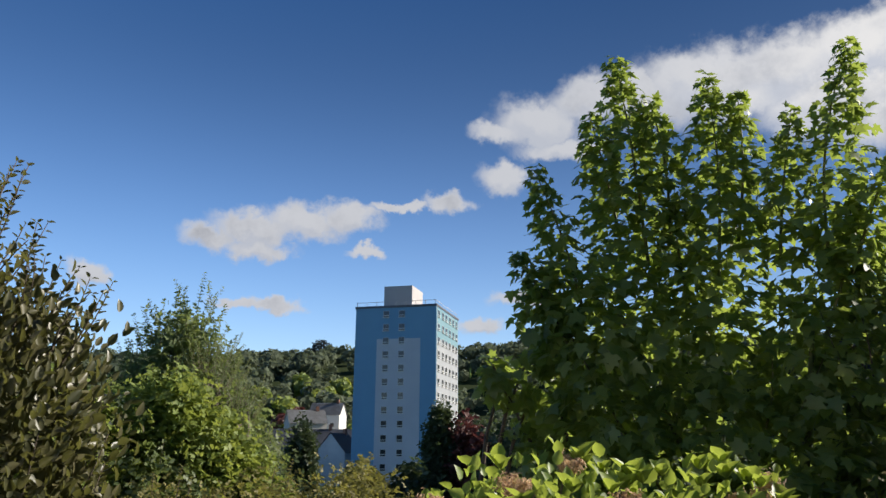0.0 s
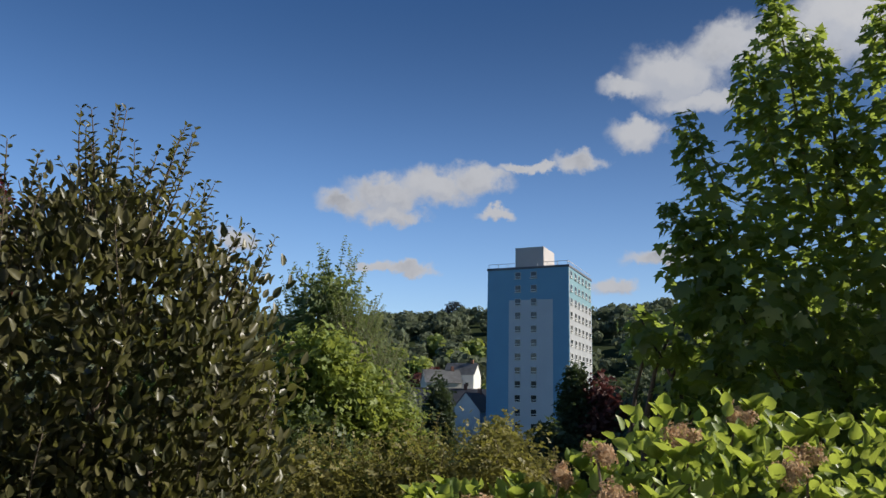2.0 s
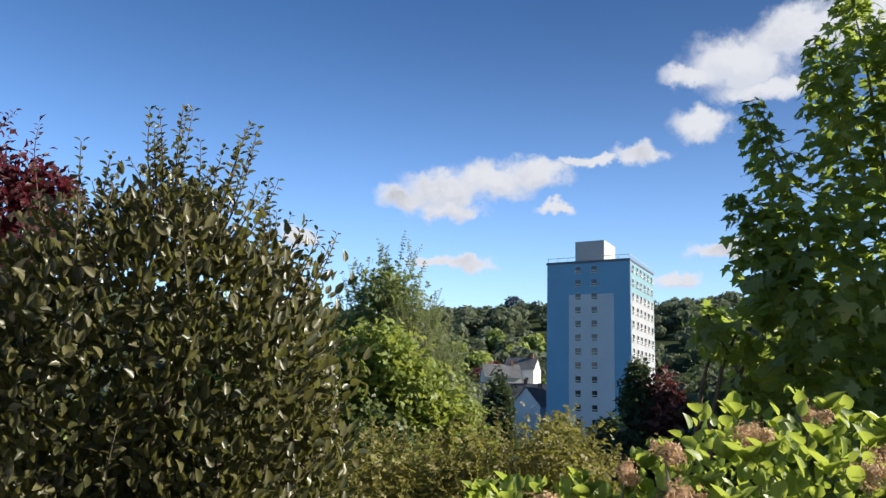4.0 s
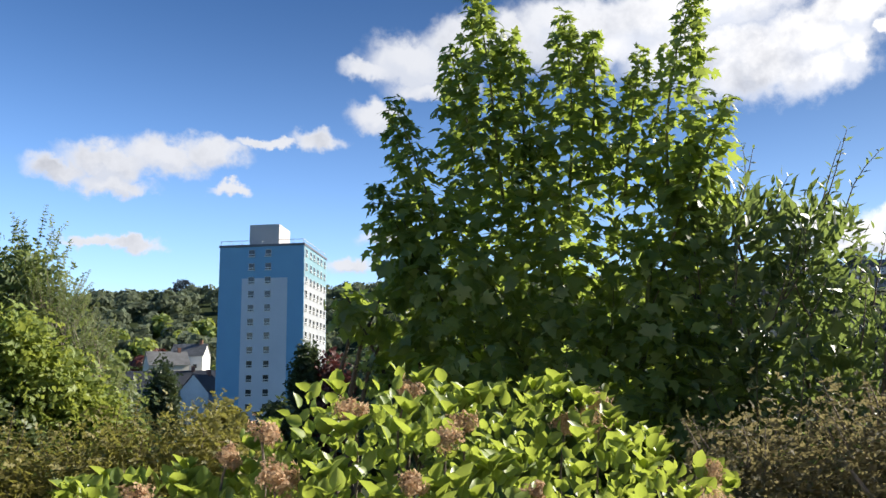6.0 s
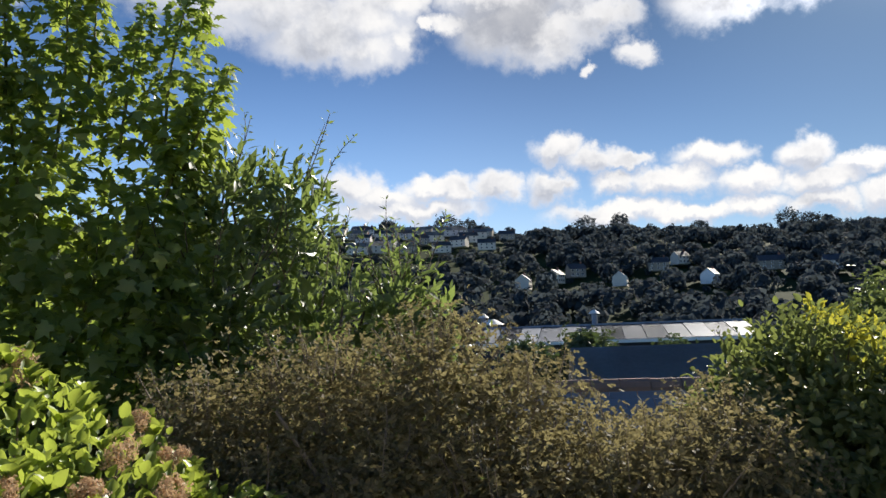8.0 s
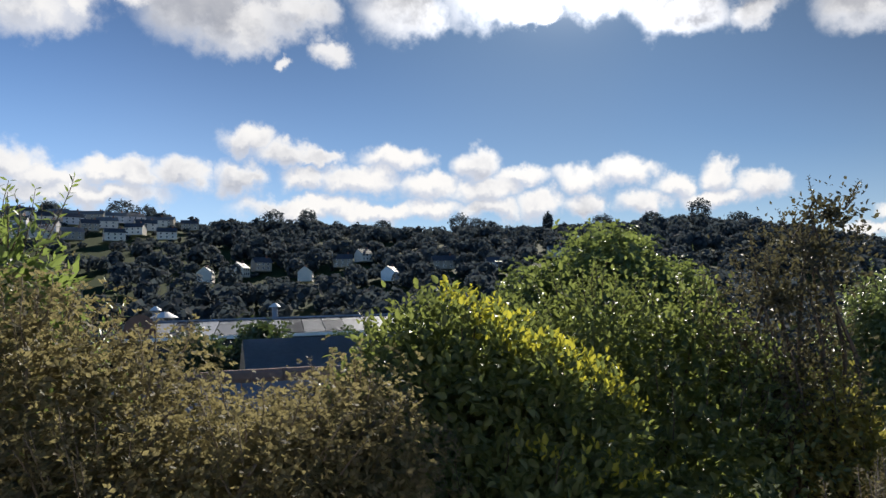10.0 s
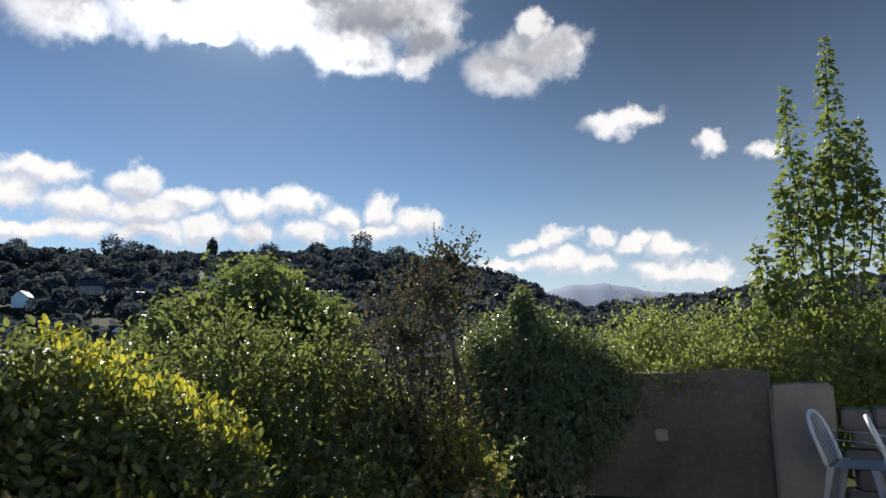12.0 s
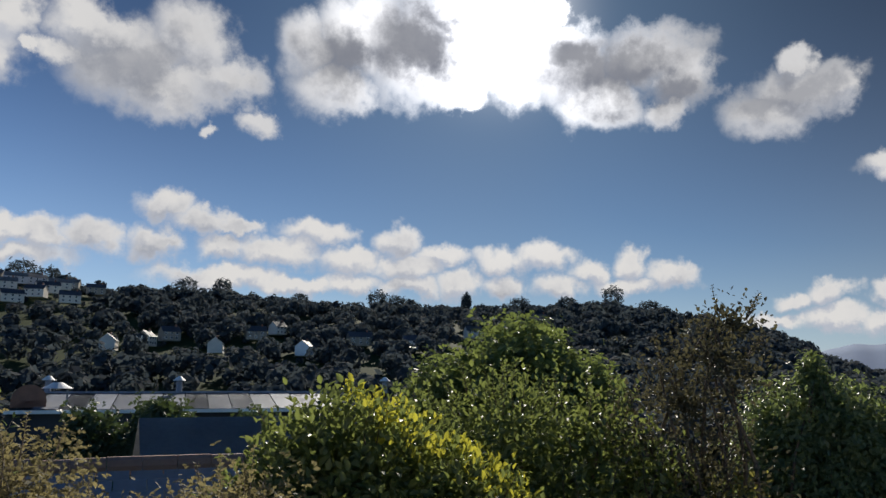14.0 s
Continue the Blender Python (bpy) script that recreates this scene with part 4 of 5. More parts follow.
def garden_wall():
    a, b = (9.6, -1.0), (8.0, -6.0)
    turn = math.degrees(math.atan2(b[1] - a[1], b[0] - a[0]))
    ob = empty("wall_east", (a[0], a[1], GARDEN), "weathered grey rendered garden wall", "wall", kind="structure")
    ob.matrix_basis = pose(a[0], a[1], GARDEN - 0.05, 0, 0, turn)
    # along +x runs the wall; its face towards the garden is -y
    bm = bmesh.new()
    nx, nz = 60, 14
    grid = {}
    for side, y0 in ((0, -0.02), (1, 0.28)):
        for i in range(nx + 1):
            for k in range(nz + 1):
                x, z = -0.8 + 3.42 * i / nx, 1.3 * k / nz
                ragged = 0.05 * noise.noise((x * 2.0, 7.0, 0.0)) if k == nz else 0.0
                grid[side, i, k] = bm.verts.new((x, y0 + 0.03 * noise.noise((x * 1.7, z * 2.1, 3.0)) + 0.012 * noise.noise((x * 9, z * 9, 1.0)), z + ragged))
    for side in (0, 1):
        for i in range(nx):
            for k in range(nz):
                q = [grid[side, i, k], grid[side, i + 1, k], grid[side, i + 1, k + 1], grid[side, i, k + 1]]
                bm.faces.new(q if side == 0 else q[::-1])
    for i in range(nx):
        bm.faces.new([grid[0, i, nz], grid[0, i + 1, nz], grid[1, i + 1, nz], grid[1, i, nz]])
    for k in range(nz):
        bm.faces.new([grid[0, 0, k + 1], grid[1, 0, k + 1], grid[1, 0, k], grid[0, 0, k]])
        bm.faces.new([grid[0, nx, k], grid[1, nx, k], grid[1, nx, k + 1], grid[0, nx, k + 1]])
    part("rendered_wall", bm, M["render"], ob, "cracked grey render")
    bm = box(2.6, 3.16, -0.10, 0.2, 0, 1.17, bevel=0.03)
    bmesh.ops.subdivide_edges(bm, edges=bm.edges[:], cuts=3, use_grid_fill=True)
    for v in bm.verts:
        v.co += Vector((0.02 * noise.noise(v.co * 4), 0.02 * noise.noise(v.co * 5 + Vector((3, 0, 0))), 0.02 * noise.noise(v.co * 6)))
    part("pier", bm, M["concrete"], ob, "pale concrete pier")
    stones = [None]
    zz = 0.0
    for course in range(5):
        x = 3.2 + 0.1 * (course % 2)
        hgt = 0.19
        while x < 6.2:
            wdt = rng.uniform(0.22, 0.42)
            bm = box(0, wdt - 0.02, -0.05 + rng.uniform(-0.02, 0.02), 0.2, 0, hgt - 0.015, bevel=0.02)
            part("stone", bm, M["rubble"], ob, at=pose(x, 0, zz, rng.normal() * 1.5, rng.normal() * 1.5, 0))
            x += wdt
        zz += hgt
    part("footing", box(2.5, 6.3, -0.12, 0.25, -0.1, 0.02), M["concrete"], ob)
    part("mortar_patch", box(1.5, 1.62, -0.07, -0.02, 0.62, 0.74, bevel=0.015), M["concrete"], ob, "pale patch of bare mortar")
    return ob


eastern(garden_wall())
ob = tagged(new("patio"), "pale concrete patio slabs beside the wall", "patio", kind="structure")
slab = None
for i in range(6):
    for j in range(5):
        x, y = 6.0 + i * 0.46, -3.1 - j * 0.62
        if slab is None:
            s = part("slab", box(0, 0.44, -0.6, 0, -0.05, 0.0, bevel=0.008), M["paving"], ob)
            slab = s.data
        else:
            s = under("slab", slab, ob)
        s.matrix_basis = pose(x, y, GARDEN + 0.055 + rng.normal() * 0.003, rng.normal() * 0.2, rng.normal() * 0.2, 0)

eastern(ob)


def garden_chair(place, turn):
    """A one-piece plastic garden armchair: seat, slatted round back, arms, four splayed legs."""
    ob = empty("garden_chair", place, "white moulded plastic garden armchair on the patio", "chair", "garden chairs", turn)
    bm = bmesh.new()
    n = 8
    for i in range(n + 1):
        for j in range(n + 1):
            u, v = i / n - 0.5, j / n - 0.5
            bm.verts.new((u * (0.46 + 0.04 * v), v * 0.44, 0.42 - 0.025 * math.cos(u * math.pi) - 0.03 * v * v + 0.015 * v))
    bm.verts.ensure_lookup_table()
    for i in range(n):
        for j in range(n):
            q = i * (n + 1) + j
            bm.faces.new([bm.verts[k] for k in (q, q + n + 1, q + n + 2, q + 1)])
    bmesh.ops.solidify(bm, geom=bm.faces[:], thickness=0.02)
    part("seat", bm, M["plastic"], ob)
    # arched back frame with upright slats; the back is at -y
    arch = []
    for k in range(15):
        a = math.pi * k / 14
        s = math.sin(a)
        arch.append((-0.23 * math.cos(a) * (1 + 0.12 * s), -0.21 - 0.16 * (s ** 0.6), 0.42 + 0.44 * (s ** 0.55)))
    under("back_frame", tubes_mesh("back_frame", [(arch, 0.019, 0.019)], M["plastic"], 8), ob)
    for k in range(5):
        x = -0.14 + k * 0.07
        top = 0.42 + 0.43 * (max(0.0, 1 - (x / 0.24) ** 2) ** 0.3)
        bm = bmesh.new()
        vs = [bm.verts.new(c) for c in ((x - 0.02, -0.21, 0.43), (x + 0.02, -0.21, 0.43), (x * 1.1 + 0.022, -0.30, 0.66), (x * 1.1 - 0.022, -0.30, 0.66), (x * 1.15 + 0.018, -0.365, top), (x * 1.15 - 0.018, -0.365, top))]
        bm.faces.new([vs[0], vs[1], vs[2], vs[3]])
        bm.faces.new([vs[3], vs[2], vs[4], vs[5]])
        bmesh.ops.solidify(bm, geom=bm.faces[:], thickness=0.012)
        part("back_slat", bm, M["plastic"], ob)
    for s in (-1, 1):
        bm = bmesh.new()
        path = [(-0.27, 0.66), (-0.1, 0.655), (0.1, 0.645), (0.2, 0.63), (0.245, 0.57), (0.25, 0.44)]
        left = [bm.verts.new((s * 0.235, y, z)) for y, z in path]
        right = [bm.verts.new((s * 0.30, y, z)) for y, z in path]
        for k in range(len(path) - 1):
            bm.faces.new([left[k], left[k + 1], right[k + 1], right[k]])
        bmesh.ops.solidify(bm, geom=bm.faces[:], thickness=0.02)
        part("armrest", bm, M["plastic"], ob)
        for y0, y1 in ((0.2, 0.26), (-0.2, -0.27)):
            bm = bmesh.new()
            vs = [bm.verts.new(c) for c in ((s * 0.19, y0, 0.42), (s * 0.27, y0, 0.42), (s * 0.29, y1, 0.0), (s * 0.25, y1, 0.0))]
            bm.faces.new(vs)
            vs2 = [bm.verts.new(c) for c in ((s * 0.265, y0 - math.copysign(0.06, y0), 0.42), (s * 0.27, y0, 0.42), (s * 0.29, y1, 0.0), (s * 0.285, y1 - math.copysign(0.03, y1), 0.0))]
            bm.faces.new(vs2)
            bmesh.ops.solidify(bm, geom=bm.faces[:], thickness=0.014)
            part("leg", bm, M["plastic"], ob)
    return ob


eastern(garden_chair((8.05, -3.93, GARDEN + 0.055), 142))
eastern(garden_chair((7.62, -4.22, GARDEN + 0.055), 156))

# ---------------------------------------------------------------- near planting


def big_leaf_parts(parent, template, places, rots, sizes, mat, picked, name="leaf"):
    """The nearest leaves as pieces of their own on one shared mesh."""
    me = raw_mesh(name, template[0], template[1], mat)
    for k in picked:
        m = Matrix.Translation(Vector(places[k])) @ Matrix([list(map(float, r)) for r in rots[k]]).to_4x4() @ Matrix.Scale(float(sizes[k]), 4)
        o = new(name, me)
        o.parent = parent
        o.matrix_basis = m


EXTRA_HEADS = [(0.09, 2.94, 1.71), (-0.46, 2.88, 1.6), (0.2, 2.94, 1.6), (-0.3, 2.7, 1.68), (-0.12, 2.62, 1.64), (-0.6, 2.75, 1.54), (0.62, 2.8, 1.82)]


def hydrangea():
    base = (0.95, 3.15, GARDEN)
    ob = empty("hydrangea", base, "hydrangea bush in fresh leaf with dried brown heads", "shrub")
    lobes = [(0.45, 3.15, 1.35, 0.55, 0.55, 0.60), (0.95, 3.25, 1.28, 0.75, 0.6, 0.62), (1.5, 3.2, 1.05, 0.55, 0.55, 0.6), (0.25, 2.85, 1.2, 0.6, 0.5, 0.5),
             (0.75, 2.75, 1.15, 0.65, 0.45, 0.52), (1.35, 2.85, 1.05, 0.55, 0.45, 0.48), (-0.3, 2.95, 1.22, 0.45, 0.45, 0.45), (-0.55, 2.8, 1.1, 0.35, 0.4, 0.42), (1.0, 3.0, 0.7, 1.2, 0.7, 0.5), (1.85, 2.95, 0.85, 0.45, 0.5, 0.5)]
    lb = shift(lobes, base)
    p, out = on_lobes(lb, 7000, 0.18, 0.12, 0.84)
    keep = out[:, 2] > -0.5
    p, out = p[keep], out[keep]
    rots, sizes = leaf_turns(out, 0.75, 0.0, 0.6), 0.062 * rng.uniform(0.55, 1.25, len(p))
    # rosettes of upright new leaves
    cp, co = on_lobes(lb, 560, 0.03, 0.05, 0.95)
    P, R, S = [p], [rots], [sizes]
    for c, o in zip(cp, co):
        if o[2] < 0.1:
            continue
        k = int(rng.integers(4, 7))
        a = rng.uniform(0, 6.28) + np.arange(k) * 6.28 / k
        ring = np.stack([np.cos(a), np.sin(a), np.full(k, 0.85)], 1) + o * 0.5
        P.append(np.repeat((c + o * 0.03)[None], k, 0))
        R.append(turns(ring, np.array([0, 0, 1.0]) - ring * 0.3 + rng.normal(size=(k, 3)) * 0.15))
        S.append(0.074 * rng.uniform(0.55, 1.3, k))
    P, R, S = np.concatenate(P), np.concatenate(R), np.concatenate(S)
    score = P[:, 1] - 0.35 * P[:, 2]
    order = np.argsort(score)
    near, rest = order[:300], order[300:]
    under("foliage", leaves_mesh("foliage", BROAD, P[rest], R[rest], S[rest], L["hydrangea"]), ob)
    lines = [(bent((rng.normal() * 0.2, rng.normal() * 0.15, 0), lb[k % len(lb)][:3]), 0.012, 0.006) for k in range(22)]
    under("stems", tubes_mesh("stems", lines, M["twig"]), ob)
    # dried flower heads: balls of little papery florets
    heads = [(1.27, 3.12, 1.85, 0.095), (1.18, 3.2, 1.80, 0.06), (0.33, 2.86, 1.88, 0.075), (0.55, 3.05, 1.95, 0.06), (0.09, 2.62, 1.70, 0.08), (0.05, 2.66, 1.83, 0.06), (0.15, 2.5, 1.60, 0.075),
             (0.62, 2.45, 1.50, 0.09), (0.85, 2.62, 1.62, 0.06), (0.72, 2.95, 1.83, 0.06), (1.05, 2.5, 1.52, 0.075), (1.5, 2.75, 1.55, 0.085), (1.75, 2.85, 1.5, 0.07), (-0.2, 2.7, 1.55, 0.075),
             (-0.42, 2.75, 1.48, 0.06), (0.33, 2.45, 1.52, 0.07), (1.32, 2.55, 1.47, 0.06), (-0.05, 2.85, 1.75, 0.05), (1.7, 3.05, 1.62, 0.06), (0.48, 2.6, 1.68, 0.05), (1.62, 2.6, 1.42, 0.08)] + [(x, y, z - 0.03, 0.065) for x, y, z in EXTRA_HEADS]
    for x, y, z, r in heads:
        # a loose corymb: florets gathered round a dozen branchlets, with gaps between
        hubs = unit(rng.normal(size=(13, 3))) * np.array([1, 1, 0.75]) * rng.uniform(0.5, 0.95, 13)[:, None]
        r, n = r * 0.84, 300
        pts = (hubs[rng.integers(0, 13, n)] + rng.normal(size=(n, 3)) * 0.2) * r * 0.95
        way = unit(pts + rng.normal(size=(n, 3)) * r * 0.4)
        head = under("flower_head", leaves_mesh("flower_head", SPRIG, pts, turns(np.cross(way, rng.normal(size=(n, 3))), way), np.full(n, 0.0135) * rng.uniform(0.7, 1.3, n), M["dead_flower"]), ob, "dried brown flower head",
                     pose(x - base[0], y - base[1] - 0.02, z - base[2] - 0.02))
        under("flower_stem", tubes_mesh("flower_stem", [(bent((0, 0.05, -0.4), (0, 0, 0)), 0.005, 0.004)], M["twig"]), head)
    big_leaf_parts(ob, BROAD, P, R, S, L["hydrangea_single"], near)
    return ob


def spired_tree(name, label, base, lobes, tips, n_body, leaf_size, singles, thick=1.0, leaf="maple"):
    """A young tree of upright leaders: a loose leafy body and a spindle of leaves round each leader."""
    ob = empty(name, base, label, "tree")
    lb = shift(lobes, base)
    p, out = on_lobes(lb, n_body, 0.34, 0.26, 0.6)
    rots, sizes = leaf_turns(out, -0.1, 0.35, 0.55), leaf_size * rng.uniform(0.6, 1.25, len(p))
    P, R, S = [p], [rots], [sizes]
    lines = [(bent((0.05 * k, 0.02 * k, 0), np.array(lb[k][:3]) + (0, 0, 0.3), 8, 0.05), 0.045, 0.014) for k in range(3)]
    for (x, y, z), ln, wid in tips:
        tip = np.array((x, y, z)) - base
        foot = np.array((tip[0] * 0.72, tip[1] * 0.8, tip[2] - ln))
        line = bent(foot, tip, 8, 0.03)
        lines.append((line, 0.013, 0.003))
        n = int(310 * ln * (wid / 0.28) * thick)
        t = rng.uniform(0, 1, n) ** 0.8
        # leaves hang in whorls, with bare stem between
        t = np.round(t * ln / 0.11) * 0.11 / ln + rng.normal(size=n) * 0.035
        c = foot + (tip - foot) * np.clip(t, 0, 1.02)[:, None]
        a = rng.uniform(0, 6.28, n)
        out = np.stack([np.cos(a), np.sin(a), rng.normal(size=n) * 0.2], 1)
        rad = wid * 0.88 * (1.08 - 0.85 * np.clip(t, 0, 1) ** 1.6) * rng.uniform(0.25, 1.15, n)
        P.append(c + out * rad[:, None])
        R.append(turns(out + np.array([0, 0, -0.3]) + rng.normal(size=(n, 3)) * 0.4, np.array([0, 0, 1.0]) + out * 0.6 + rng.normal(size=(n, 3)) * 0.5))
        S.append(leaf_size * 0.95 * (1.1 - 0.45 * np.clip(t, 0, 1)) * rng.uniform(0.6, 1.2, n))
    for k in range(14):
        c = lb[k % len(lb)]
        lines.append((bent((0, 0, 0.4 + 0.1 * k), np.array(c[:3]) + rng.normal(size=3) * np.array(c[3:]) * 0.6, 6, 0.06), 0.012, 0.004))
    P, R, S = np.concatenate(P), np.concatenate(R), np.concatenate(S)
    order = np.argsort(P[:, 1] - 0.25 * P[:, 2])
    near, rest = order[:singles], order[singles:]
    for line in lines:
        under("branch", tubes_mesh("branch", [line], M["green_stem"], 6), ob)
    under("crown", leaves_mesh("crown", MAPLE, P[rest], R[rest], S[rest], L[leaf]), ob)
    big_leaf_parts(ob, MAPLE, P, R, S, L["maple_single"], near)
    return ob


hydrangea()
spired_tree("maple_tree", "young maple tree with several upright leafy leaders", (2.0, 5.35, GARDEN),
            [(1.4, 5.45, 2.65, 0.5, 0.5, 0.6), (2.0, 5.35, 2.7, 0.6, 0.5, 0.65), (2.6, 5.1, 2.55, 0.48, 0.45, 0.55), (1.35, 5.45, 1.9, 0.5, 0.55, 0.7), (2.0, 5.3, 1.8, 0.8, 0.6, 0.8),
             (2.75, 5.1, 1.8, 0.65, 0.55, 0.8), (0.98, 5.5, 2.9, 0.3, 0.3, 0.4), (1.75, 5.2, 1.2, 0.8, 0.6, 0.6), (2.6, 5.0, 1.2, 0.9, 0.6, 0.6)],
            [((1.5, 5.45, 4.85), 1.6, 0.34), ((1.3, 5.55, 4.45), 1.2, 0.28), ((1.72, 5.4, 4.5), 1.1, 0.26), ((2.12, 5.3, 4.66), 1.5, 0.30), ((2.32, 5.25, 4.5), 1.1, 0.24), ((2.62, 5.1, 4.3), 1.1, 0.25),
             ((2.98, 4.92, 4.75), 1.6, 0.28), ((0.86, 5.5, 3.98), 1.1, 0.26), ((3.12, 4.82, 3.9), 0.8, 0.2), ((0.72, 5.5, 3.35), 0.7, 0.24), ((2.9, 5.0, 3.6), 0.9, 0.3), ((1.85, 5.4, 3.75), 0.8, 0.26)],
            6200, 0.1, 300)
# evergreen at the left, upright shoots on top
bush("evergreen_shrub", "tall olive-green evergreen shrub with upright shoots", "shrub", (-1.95, 3.3, GARDEN),
     [(-2.0, 3.3, 2.2, 0.55, 0.5, 0.65), (-1.72, 3.4, 1.95, 0.52, 0.5, 0.62), (-2.3, 3.15, 2.0, 0.5, 0.5, 0.65), (-1.65, 3.4, 1.3, 0.55, 0.5, 0.6), (-2.2, 3.2, 1.2, 0.65, 0.55, 0.7), (-1.9, 3.3, 0.8, 0.7, 0.6, 0.6)],
     "olive", OVATE, 11000, 0.055, shoots=90, shoot_len=0.36, heart=False, fill=0.7, up=0.9, wild=0.5, ragged=0.2, depth=0.2)
bush("burgundy_tree", "small tree with dense burgundy leaves", "tree", (-4.6, 4.5, GARDEN),
     [(-4.75, 4.4, 3.1, 0.7, 0.65, 0.95), (-4.9, 4.3, 4.0, 0.5, 0.5, 0.7), (-4.3, 4.75, 2.9, 0.5, 0.5, 0.55), (-5.3, 4.0, 3.0, 0.8, 0.7, 1.0), (-4.15, 4.9, 3.3, 0.3, 0.3, 0.25)],
     "burgundy", OVAL, 5500, 0.07, shoots=10, shoot_len=0.4, ragged=0.25, depth=0.25)
bush("green_bush", "pale green bush below the burgundy tree", "shrub", (-3.9, 4.6, GARDEN), [(-3.95, 4.5, 1.2, 0.6, 0.6, 0.85), (-4.6, 4.2, 1.1, 0.7, 0.6, 0.8)], "fresh", OVATE, 2600, 0.05, ragged=0.2)
# low hedge between the evergreen and the hydrangea
bush("low_hedge", "low golden-brown small-leaved hedge", "hedge", (-1.2, 7.4, GARDEN),
     [(-2.1, 7.0, 0.95, 0.75, 0.6, 0.7), (-1.25, 7.3, 1.02, 0.75, 0.6, 0.74), (-0.5, 7.4, 1.1, 0.6, 0.6, 0.74), (-2.9, 6.9, 0.95, 0.75, 0.6, 0.7), (-1.2, 7.0, 0.5, 2.2, 0.7, 0.5), (-2.0, 6.3, 0.5, 1.2, 0.7, 0.6), (-0.6, 6.6, 0.5, 0.9, 0.6, 0.6)],
     "gold", SPRIG, 13000, 0.042, shoots=50, shoot_len=0.2, ragged=0.18)
# trees in the middle distance beyond the hedge
bush("ash_tree", "grey-green young tree with open upright twigs", "tree", (-5.1, 17.6, -0.4),
     [(-5.2, 17.5, 4.4, 0.85, 0.7, 0.75), (-5.3, 17.5, 3.7, 1.0, 0.8, 0.8), (-5.0, 17.6, 3.0, 1.1, 0.9, 1.0), (-5.9, 17.3, 3.4, 0.6, 0.6, 0.5), (-4.9, 17.6, 1.8, 1.5, 1.0, 1.4)],
     "ash", SPRIG, 2600, 0.12, shoots=70, shoot_len=0.9, ragged=0.3, depth=0.3, stem="twig", stems=24, fill=0.4)
bush("bare_shrub", "grey shrub of fine bare twigs", "shrub", (-3.9, 16.8, -0.4),
     [(-4.4, 16.9, 2.9, 0.7, 0.7, 1.0), (-3.9, 17.0, 2.0, 0.7, 0.7, 1.1), (-3.7, 17.0, 1.0, 0.8, 0.7, 1.1)], "ash", SPRIG, 600, 0.05, shoots=170, shoot_len=0.8, ragged=0.35, stem="twig", stems=90)
for k, (x, y, z, r) in enumerate(((-3.5, 11.8, 2.35, 0.95), (-4.4, 11.4, 2.0, 0.9), (-2.7, 12.0, 1.6, 0.8), (-3.6, 11.3, 1.2, 1.0), (-5.2, 11.0, 2.2, 1.1))):
    bush("leafy_bush", "sunlit fresh green leafy bush", "shrub", (x, y, GARDEN - 0.3), [(x, y, z - 0.2, r * 0.8, r * 0.7, r), (x + 0.4, y, z - 0.6, r * 0.7, r * 0.6, r * 0.8), (x - 0.3, y - 0.2, z - 1.2, r, r * 0.7, r)],
         "fresh" if k != 3 else "mid", SPRIG, 2600, 0.11, shoots=12, shoot_len=0.3, ragged=0.24, group="bushes beyond the hedge")
# dark trees in front of the tower
for x, y, h, w, leaf in ((-10.4, 60, 7.0, 2.0, "dark"), (-4.0, 62, 8.0, 2.0, "gold"), (-10.5, 52, 8.0, 2.6, "dark"), (0.2, 63, 8.0, 2.0, "dark"),
                         (4.4, 66, 12.0, 1.8, "red"), (6.6, 70, 12.5, 3.4, "dark"), (9.6, 62, 13.0, 3.6, "dark"), (12.5, 66, 14.0, 3.6, "dark"), (16.0, 64, 13.5, 3.8, "dark"),
                         (-18, 78, 14, 5.0, "mid"), (-25, 74, 15, 5.5, "dark"), (-32, 70, 14, 5, "mid"), (-16.2, 115, 14, 1.8, "dark")):
    z = float(land(np.array(x), np.array(y)))
    bush("round_tree", "dark leafy round-headed tree near the tower", "tree", (x, y, z), [(x, y, z + h * 0.62, w, w, h * 0.36), (x + w * 0.4, y, z + h * 0.4, w * 0.9, w, h * 0.33), (x - w * 0.5, y, z + h * 0.42, w * 0.8, w, h * 0.32)],
         leaf, SPRIG, 1100, 0.55, ragged=0.25, group="trees by the tower", stems=5)
z = float(land(np.array(2.2), np.array(66.0)))
bush("conifer", "dark pointed conifer before the tower", "tree", (2.2, 66, z), [(2.2, 66, z + 8.0, 1.5, 1.5, 4.0), (2.2, 66, z + 11.0, 0.9, 0.9, 2.2), (2.0, 66, z + 5.0, 1.9, 1.9, 3.5)], "dark", SPRIG, 1500, 0.42, ragged=0.2, stems=3)
# branch of light leaves left of the maple
bush("maple_sapling", "slender maple sapling with light green leaves", "tree", (0.9, 5.9, GARDEN),
     [(0.72, 5.8, 2.5, 0.3, 0.25, 0.16), (1.0, 5.8, 2.25, 0.3, 0.3, 0.3), (1.0, 5.9, 1.85, 0.3, 0.3, 0.35)], "maple", MAPLE, 420, 0.10, ragged=0.2, up=-0.1, droop=0.3, heart=False, fill=0.3)
